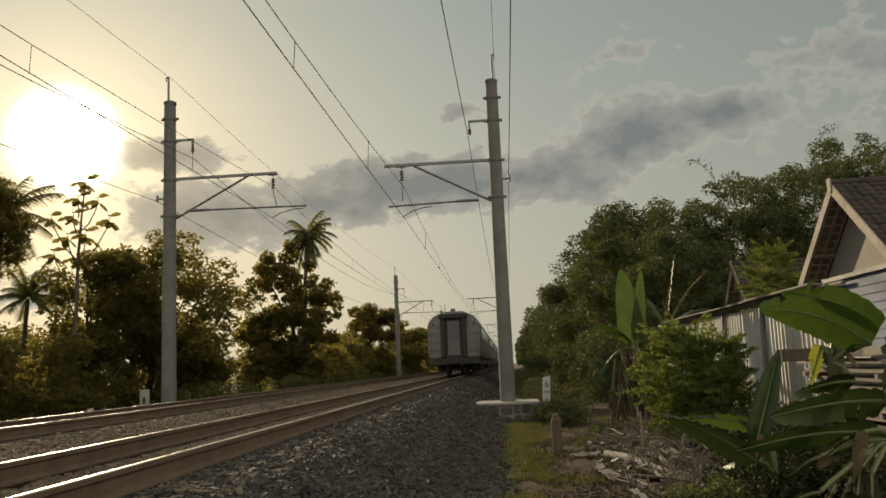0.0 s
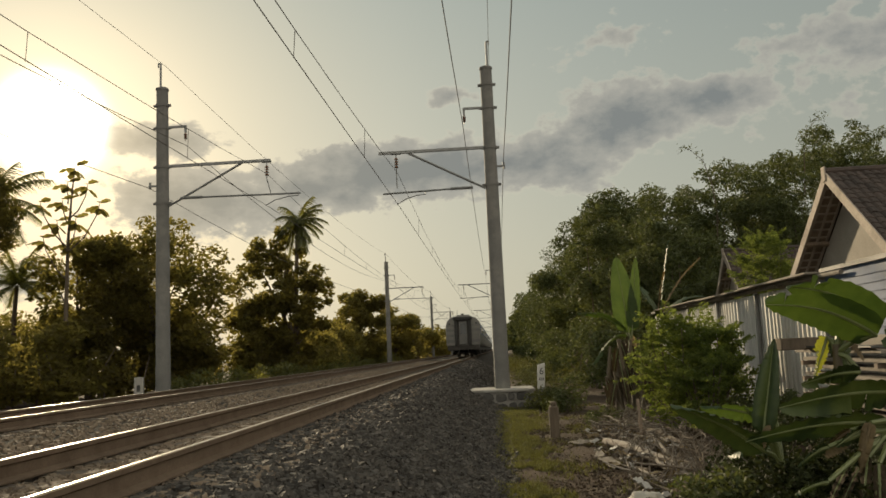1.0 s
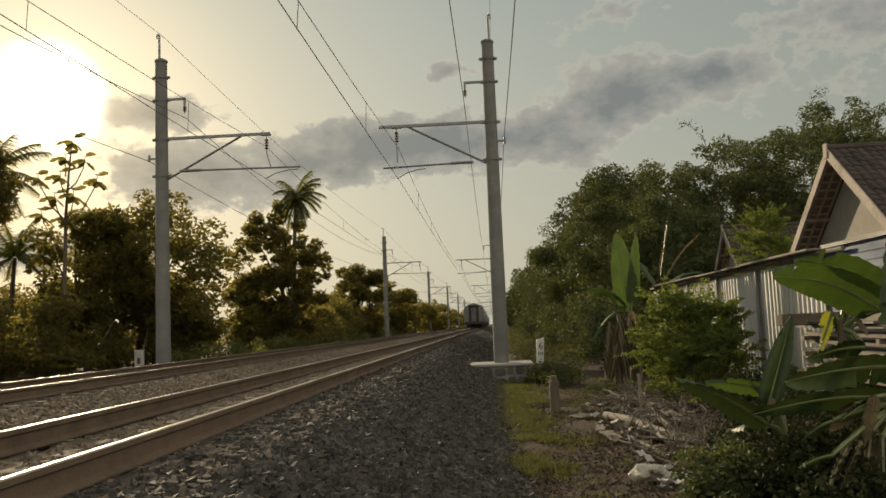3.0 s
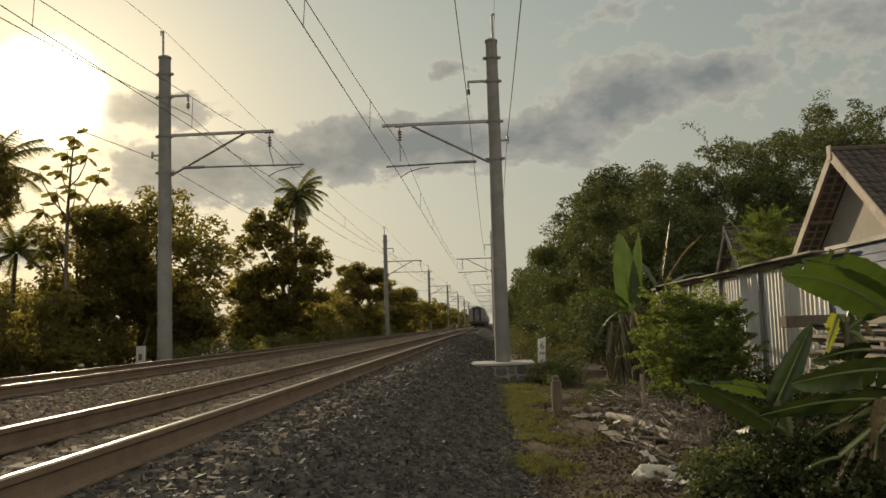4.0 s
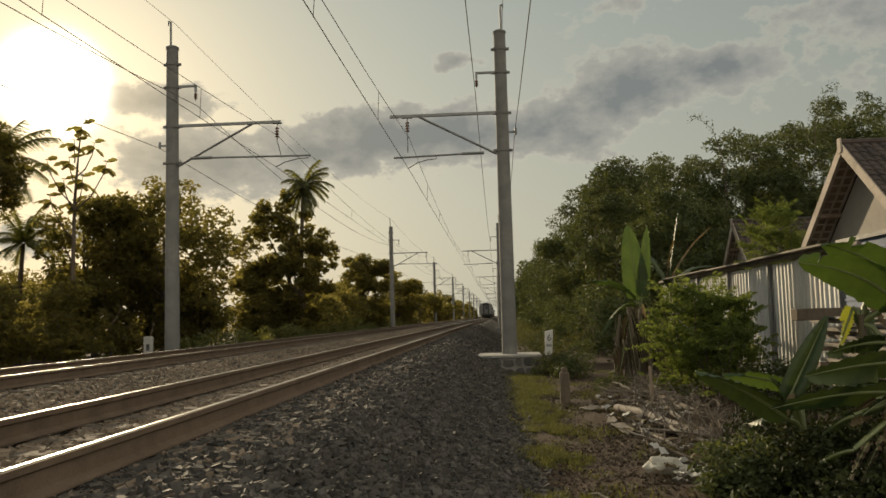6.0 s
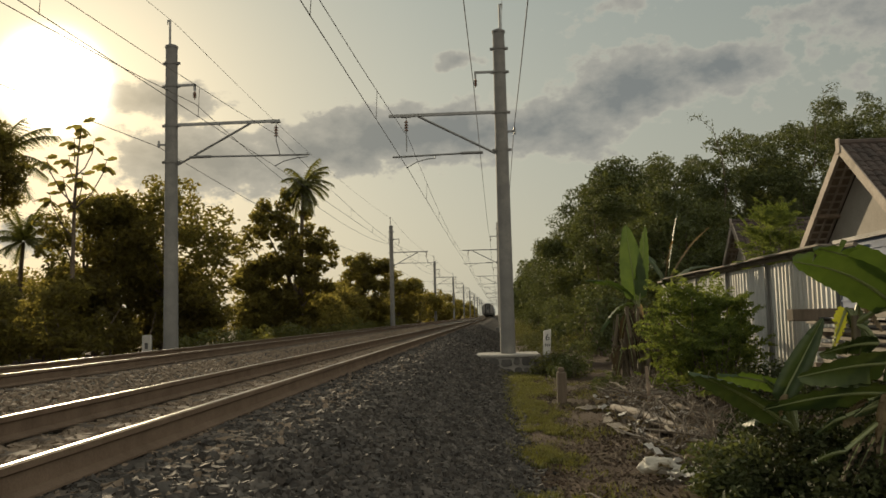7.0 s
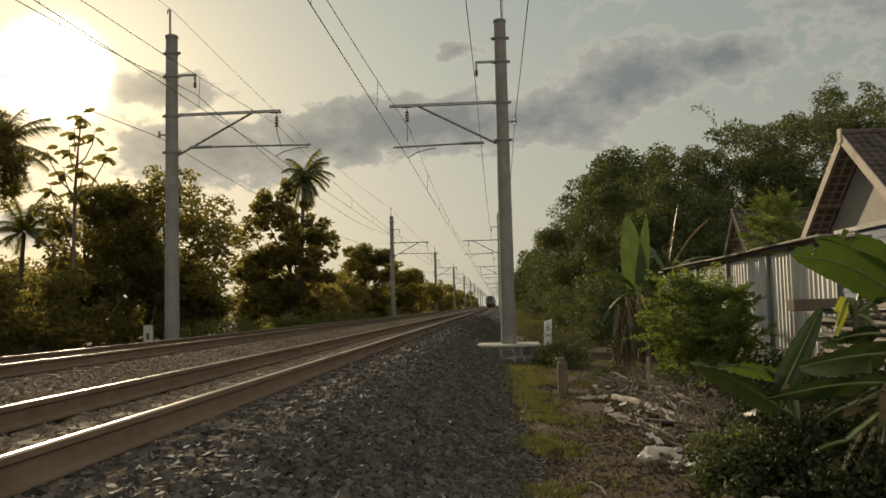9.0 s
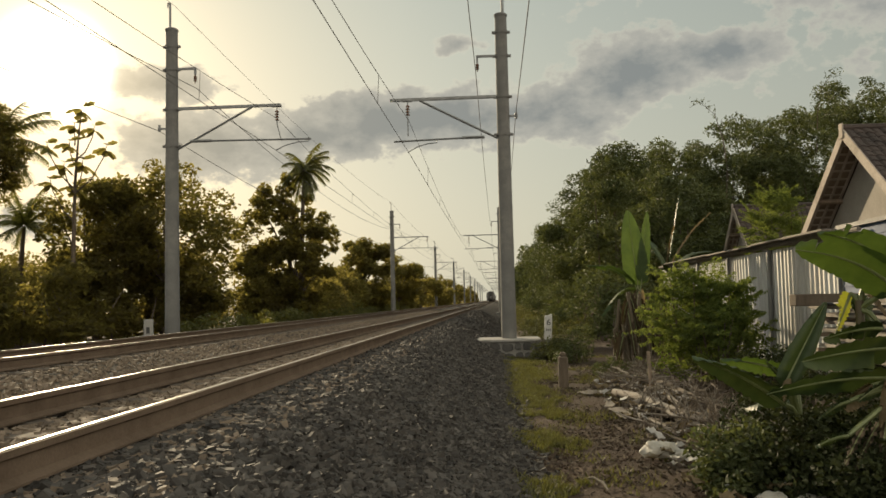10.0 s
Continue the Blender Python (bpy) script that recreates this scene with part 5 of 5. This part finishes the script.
    for k in range(190):
        y = rng.uniform(6.3, 15.5)
        lo = 1.5 + (y - 7) * 0.02
        x = lo + rng.random() * 1.1
        bm = bmesh.new()
        bmesh.ops.create_grid(bm, x_segments=4, y_segments=4, size=0.5)
        sx, sy = rng.uniform(0.03, 0.11), rng.uniform(0.03, 0.08)
        off = rng.uniform(0, 50)
        for v in bm.verts:
            v.co = Vector((v.co.x * sx * 2, v.co.y * sy * 2, 0.05 * noise.noise(Vector((v.co.x * 3 + off, v.co.y * 3, 0)))))
        bmesh.ops.solidify(bm, geom=bm.faces[:], thickness=0.004)
        ob = part("litter_scrap", bm, "paper" if k % 3 == 0 else "leaf_dry")
        ob.matrix_world = pose(x, y, ground_z(x) + 0.08 + rng.uniform(0, 0.1), rng.uniform(-25, 25), rng.uniform(-25, 25), rng.uniform(0, 360))
        tagged(ob, "crumpled pale plastic scrap on the ground" if k % 3 == 0 else "curled dry leaf scrap on the ground", "litter", "litter on the ground")
    # white plastic bag
    def bag(at, sx, sy, sz, seed, label):
        bm = bmesh.new()
        bmesh.ops.create_icosphere(bm, subdivisions=4, radius=1.0)
        for v in bm.verts:
            n1 = noise.noise(v.co * 1.6 + Vector((seed, 0, 0)))
            n2 = noise.noise(v.co * 5.0 + Vector((seed, 3, 0)))
            v.co = v.co * (1 + 0.28 * n1 + 0.09 * n2)
            v.co = Vector((v.co.x * sx, v.co.y * sy, max(v.co.z, -0.55) * sz))
        ob = part("plastic_bag", bm, "plastic_white")
        ob.location = at
        tagged(ob, label, "bag", "discarded bags")
    bag((1.58, 8.35, -0.95), 0.18, 0.14, 0.10, 2.0, "crumpled white plastic bag lying on the soil")
    for k, (x, y, s) in enumerate(((2.02, 6.35, 0.11), (2.25, 6.3, 0.10), (2.45, 6.28, 0.12), (1.75, 8.2, 0.08), (2.6, 6.35, 0.09))):
        bag((x, y, -0.97), s, s * 0.8, s * 0.7, 5.0 + k, "small crumpled pale plastic bag among weeds")


def make_grass():
    rng = np.random.default_rng(8)
    n = 60000
    y = rng.uniform(4.6, 22.0, n)
    off = rng.normal(0, 0.3, n)
    x = 0.52 + off + (y - 12) * 0.004
    keep = np.array([noise.noise(Vector((a * 1.6, b * 0.8, 0))) + 0.6 * noise.noise(Vector((a * 6, b * 5, 3))) > 0.12 + 0.5 * abs(o) - (0.32 if b > 11 else -0.02) for a, b, o in zip(x, y, off)]) & (x > 0.1)
    x, y = x[keep], y[keep]
    m = 16000
    x2, y2 = rng.uniform(0.3, 2.8, m), rng.uniform(4.6, 23.0, m)
    keep = np.array([noise.noise(Vector((a * 1.3 + 9, b * 1.1, 2))) > 0.1 for a, b in zip(x2, y2)])
    x, y = np.concatenate([x, x2[keep]]), np.concatenate([y, y2[keep]])
    z = np.interp(x, [p[0] for p in GROUND_PROFILE], [p[1] for p in GROUND_PROFILE])
    k = len(x)
    a = rng.uniform(0, 6.28, k)
    h = rng.uniform(0.025, 0.085, k)
    w = rng.uniform(0.006, 0.012, k)
    lean = rng.normal(0, 0.5, (k, 2)) * h[:, None]
    p0 = np.stack([x - np.cos(a) * w, y - np.sin(a) * w, z], 1)
    p1 = np.stack([x + np.cos(a) * w, y + np.sin(a) * w, z], 1)
    p2 = np.stack([x + lean[:, 0], y + lean[:, 1], z + h], 1)
    v = np.stack([p0, p1, p2], 1).reshape(-1, 3)
    ob = raw("grass", v, np.arange(k * 3).reshape(k, 3), "grass")
    tagged(ob, "short yellow-green grass strip along the ballast edge", "grass", kind="stuff")
    # dry leaves, twigs and clods on the path
    n = 9000
    x, y = rng.uniform(0.25, 3.2, n), rng.uniform(4.4, 20, n)
    z = np.interp(x, [p[0] for p in GROUND_PROFILE], [p[1] for p in GROUND_PROFILE])
    v, q = leaf_quads(np.stack([x, y, z + 0.02], 1), rng, 0.055, 0.4)
    ob = raw("leaf_litter", v, q, "litter", smooth=False)
    tagged(ob, "small dry leaves and chips scattered on the soil", "leaf litter", kind="stuff")
    n = 5000
    x = rng.uniform(0.2, 2.6, n)
    sp = np.stack([x, rng.uniform(4.2, 18, n), rng.uniform(0.006, 0.022, n)], 1)
    make_stone_mesh("soil_clods", sp, "soil", "small clods and pebbles on the bare soil", rng)


def make_bananas():
    lf, lit_leaf, glow_leaf, dry = "leaf_banana", "leaf_banana_lit", "leaf_banana_glow", "leaf_dry"
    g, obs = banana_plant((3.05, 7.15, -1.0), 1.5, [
        ((3.28, 6.9, 0.56), (2.46, 6.9, 0.93), 0.38, 0.10, 0.15, 0.85, 0.1, lit_leaf),
        ((3.42, 7.1, 0.66), (2.72, 7.1, 1.08), 0.36, 0.12, 0.15, 0.9, 0.1, lit_leaf),
        ((3.0, 7.2, 0.56), (2.84, 7.15, 0.22), 0.21, 0.0, 0.4, 1.2, 0.0, glow_leaf),
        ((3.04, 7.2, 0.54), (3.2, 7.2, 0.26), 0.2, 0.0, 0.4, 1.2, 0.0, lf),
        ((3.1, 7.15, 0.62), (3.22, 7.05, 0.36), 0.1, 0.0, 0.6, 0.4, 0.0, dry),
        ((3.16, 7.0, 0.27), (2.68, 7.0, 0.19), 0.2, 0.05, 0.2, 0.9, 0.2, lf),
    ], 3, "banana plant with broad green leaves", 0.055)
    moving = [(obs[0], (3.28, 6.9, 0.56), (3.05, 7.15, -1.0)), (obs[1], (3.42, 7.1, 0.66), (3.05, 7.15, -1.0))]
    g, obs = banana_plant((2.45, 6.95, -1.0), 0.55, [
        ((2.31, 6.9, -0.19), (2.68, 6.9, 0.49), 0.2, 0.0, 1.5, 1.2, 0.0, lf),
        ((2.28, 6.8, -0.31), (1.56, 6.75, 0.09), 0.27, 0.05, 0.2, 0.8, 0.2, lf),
        ((2.52, 7.2, -0.13), (1.9, 7.2, 0.03), 0.17, 0.05, 0.3, 0.8, 0.2, lit_leaf),
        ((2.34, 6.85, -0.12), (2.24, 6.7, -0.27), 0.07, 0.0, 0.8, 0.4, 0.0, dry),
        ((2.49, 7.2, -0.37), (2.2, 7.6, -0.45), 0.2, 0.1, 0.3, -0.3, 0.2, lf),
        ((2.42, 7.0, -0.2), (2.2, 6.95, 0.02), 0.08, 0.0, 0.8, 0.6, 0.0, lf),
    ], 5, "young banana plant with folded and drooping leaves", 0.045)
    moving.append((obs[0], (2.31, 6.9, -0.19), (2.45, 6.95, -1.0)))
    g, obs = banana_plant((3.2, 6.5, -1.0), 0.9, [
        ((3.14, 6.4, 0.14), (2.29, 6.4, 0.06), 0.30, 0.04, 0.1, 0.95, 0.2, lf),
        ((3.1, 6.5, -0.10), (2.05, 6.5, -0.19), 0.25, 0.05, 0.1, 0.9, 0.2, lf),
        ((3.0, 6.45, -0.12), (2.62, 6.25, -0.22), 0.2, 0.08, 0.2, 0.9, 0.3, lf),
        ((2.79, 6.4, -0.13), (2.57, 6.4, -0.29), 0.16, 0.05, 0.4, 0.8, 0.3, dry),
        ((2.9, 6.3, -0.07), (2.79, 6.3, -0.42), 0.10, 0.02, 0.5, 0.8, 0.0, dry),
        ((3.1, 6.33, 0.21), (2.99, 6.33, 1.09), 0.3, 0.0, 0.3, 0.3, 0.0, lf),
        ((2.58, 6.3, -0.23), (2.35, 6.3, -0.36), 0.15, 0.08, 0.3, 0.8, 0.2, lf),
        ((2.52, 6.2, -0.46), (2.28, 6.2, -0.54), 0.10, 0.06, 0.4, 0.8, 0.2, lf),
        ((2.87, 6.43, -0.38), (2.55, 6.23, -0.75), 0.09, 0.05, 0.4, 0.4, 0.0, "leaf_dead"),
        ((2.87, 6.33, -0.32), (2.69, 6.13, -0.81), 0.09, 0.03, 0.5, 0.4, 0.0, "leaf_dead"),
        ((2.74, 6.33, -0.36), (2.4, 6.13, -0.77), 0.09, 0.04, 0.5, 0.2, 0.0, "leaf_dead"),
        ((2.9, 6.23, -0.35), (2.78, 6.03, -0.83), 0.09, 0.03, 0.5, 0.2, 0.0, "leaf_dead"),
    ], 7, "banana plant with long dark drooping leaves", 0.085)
    moving.append((obs[5], (3.1, 6.33, 0.21), (3.2, 6.5, -1.0)))
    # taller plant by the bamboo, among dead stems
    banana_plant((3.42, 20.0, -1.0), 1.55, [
        ((3.39, 20.03, 0.84), (3.2, 20.03, 2.67), 0.66, 0.0, 0.25, 0.0, 0.0, "leaf_banana_lit"),
        ((3.47, 20.03, 0.91), (3.72, 20.33, 2.68), 0.40, 0.0, 0.25, 0.2, 0.0, "leaf_banana_lit"),
        ((3.32, 20.03, 0.84), (2.18, 20.03, 1.35), 0.44, 0.14, 0.3, 0.2, 0.0, "leaf_banana_lit"),
        ((3.29, 20.03, 0.71), (2.44, 19.63, 0.13), 0.36, 0.2, 0.3, 0.2, 0.0, "leaf_banana_lit"),
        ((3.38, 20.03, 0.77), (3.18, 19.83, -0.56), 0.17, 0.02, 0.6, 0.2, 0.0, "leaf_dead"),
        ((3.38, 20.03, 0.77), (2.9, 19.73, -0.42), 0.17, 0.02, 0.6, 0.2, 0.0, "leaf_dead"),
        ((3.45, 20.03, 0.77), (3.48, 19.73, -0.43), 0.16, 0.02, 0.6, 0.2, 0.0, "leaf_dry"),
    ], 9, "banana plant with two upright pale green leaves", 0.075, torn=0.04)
    rng = random.Random(5)
    for k in range(12):
        x, y = 2.6 + k * 0.1 + rng.uniform(-0.05, 0.05), 18.6 + rng.uniform(-0.5, 0.6)
        g = thing("dead_banana_stem", (x, y, -1.05), "dry brown banana stem with withered hanging sheaths", "banana stem", "dead banana stems")
        bm = bmesh.new()
        h = rng.uniform(0.9, 1.75)
        lx, ly = rng.uniform(-0.18, 0.18), rng.uniform(-0.1, 0.1)
        tube(bm, [(0, 0, -0.1), (lx * 0.4, ly * 0.4, h * 0.5), (lx, ly, h)], [0.06, 0.05, 0.03], 9)
        part("trunk", bm, "pseudostem", g)
        for q in range(3):
            a = rng.uniform(0, 6.28)
            b0 = Vector((lx, ly, h * rng.uniform(0.75, 1.0)))
            banana_leaf(g, b0, b0 + Vector((math.cos(a) * 0.2, math.sin(a) * 0.2, -h * rng.uniform(0.35, 0.7))), 0.16, 0.05, 900 + k * 5 + q, 0.5, 0.3, "leaf_dead", 0.4)
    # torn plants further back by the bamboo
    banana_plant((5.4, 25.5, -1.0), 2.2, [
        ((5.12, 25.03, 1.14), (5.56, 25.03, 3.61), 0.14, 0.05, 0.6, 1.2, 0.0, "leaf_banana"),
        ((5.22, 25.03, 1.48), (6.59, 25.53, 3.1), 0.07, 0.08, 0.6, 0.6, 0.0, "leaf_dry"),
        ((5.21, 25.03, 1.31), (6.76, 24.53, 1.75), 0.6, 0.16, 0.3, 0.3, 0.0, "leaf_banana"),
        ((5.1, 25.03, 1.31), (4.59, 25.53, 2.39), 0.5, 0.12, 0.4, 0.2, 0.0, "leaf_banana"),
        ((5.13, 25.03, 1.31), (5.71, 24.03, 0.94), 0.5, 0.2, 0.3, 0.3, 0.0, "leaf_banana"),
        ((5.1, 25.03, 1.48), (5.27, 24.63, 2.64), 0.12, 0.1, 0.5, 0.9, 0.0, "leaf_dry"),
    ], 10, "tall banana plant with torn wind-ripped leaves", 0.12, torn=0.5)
    return moving


def make_right_foreground():
    feathery_bush((3.4, 14.7, -1.02), 1.25, 2.0, 41, "fresh green feathery-leaved bush in front of the fence", 210)
    feathery_bush((3.92, 14.8, -1.02), 1.25, 1.85, 42, "fresh green feathery-leaved bush in front of the fence", 190)
    feathery_bush((3.65, 14.1, -1.02), 1.15, 1.35, 45, "fresh green feathery-leaved bush in front of the fence", 120)
    g = feathery_bush((8.35, 25.0, -1.0), 2.0, 4.55, 44, "light green feathery tree between the houses", 620)
    grp = "dark weeds under the banana plants"
    rng = random.Random(77)
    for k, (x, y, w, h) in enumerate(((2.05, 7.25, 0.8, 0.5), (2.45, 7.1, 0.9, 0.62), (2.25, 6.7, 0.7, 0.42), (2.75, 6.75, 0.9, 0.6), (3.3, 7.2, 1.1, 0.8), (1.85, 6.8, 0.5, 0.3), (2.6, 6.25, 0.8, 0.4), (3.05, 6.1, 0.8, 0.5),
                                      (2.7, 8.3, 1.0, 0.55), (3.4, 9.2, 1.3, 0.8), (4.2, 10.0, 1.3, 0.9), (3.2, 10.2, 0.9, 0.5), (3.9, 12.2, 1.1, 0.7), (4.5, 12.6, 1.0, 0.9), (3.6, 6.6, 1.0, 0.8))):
        tree("weed_clump", (x, y, -1.02), w, 0.0, h, 400 + k, "leafy weeds and creepers under banana plants, coloured dark as in shade", grp, 2600, 0.052, 34, 0.15, trunk_r=0.006, taper=0.3, stems=2, category="weeds", material="leaf_bamboo" if k in (0, 5, 13) else "weed_shaded", aspect=0.6)


# ---- build ----
make_ground()
make_stones()
make_tracks()
make_masts()
make_wires()
train = make_train()
make_left_trees()
make_right_trees()
make_fence()
make_plank_stack()
house((8.28, 18.5, -1.0), 5.13, 4.3, 0.78, 9.0, 0.55, "old house with pale plaster gable and dark tile roof", True, 1)
house((9.1, 30.5, -1.0), 4.72, 1.9, 1.05, 5.0, 0.4, "small house with pale gable behind the fence", True, 2)
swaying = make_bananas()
make_right_foreground()
make_markers()
scatter_clutter()
make_grass()


def motions():
    """The train runs away at an even speed."""
    rows = [(t * 0.5, pose(TRACKS[0], 46.2 + 24.4 * t * 0.5, 0)) for t in range(21)]
    walk(train, rows)
    # leaves in the wind of the passing train: turned about their stalks, then settling
    sways = [((0, -3), (1.0, -5), (2.0, -2), (2.7, -4), (3.8, -1), (4.5, -2), (5.2, 2), (6.0, 1), (7.0, 2), (8.0, 1), (9.0, 0), (10.0, 0)),
             ((0, -4), (1.2, -6), (2.0, -4), (2.7, -5), (3.8, -3), (4.5, -3), (5.2, 1), (6.0, 2), (7.0, 0), (8.0, -1), (9.0, 0), (10.0, 0)),
             ((0, -10), (0.6, -16), (1.5, -17), (2.2, -15), (2.7, -12), (3.8, -3), (4.5, 1), (6.0, -1), (7.0, 1), (8.5, -1), (10.0, 0)),
             ((0, 30), (1.0, 22), (1.6, 6), (2.0, -3), (2.7, 4), (3.4, 20), (3.8, 26), (5.0, 30), (7.0, 28), (8.5, 31), (10.0, 30))]
    for (leaf, base, at), sway in zip(swaying, sways):
        b = Vector(base) - Vector(at)
        walk(leaf, [(t, Matrix.Translation(b) @ Euler((radians(a * 0.25), radians(a), radians(a * 0.4))).to_matrix().to_4x4() @ Matrix.Translation(-b)) for t, a in sway])


motions()
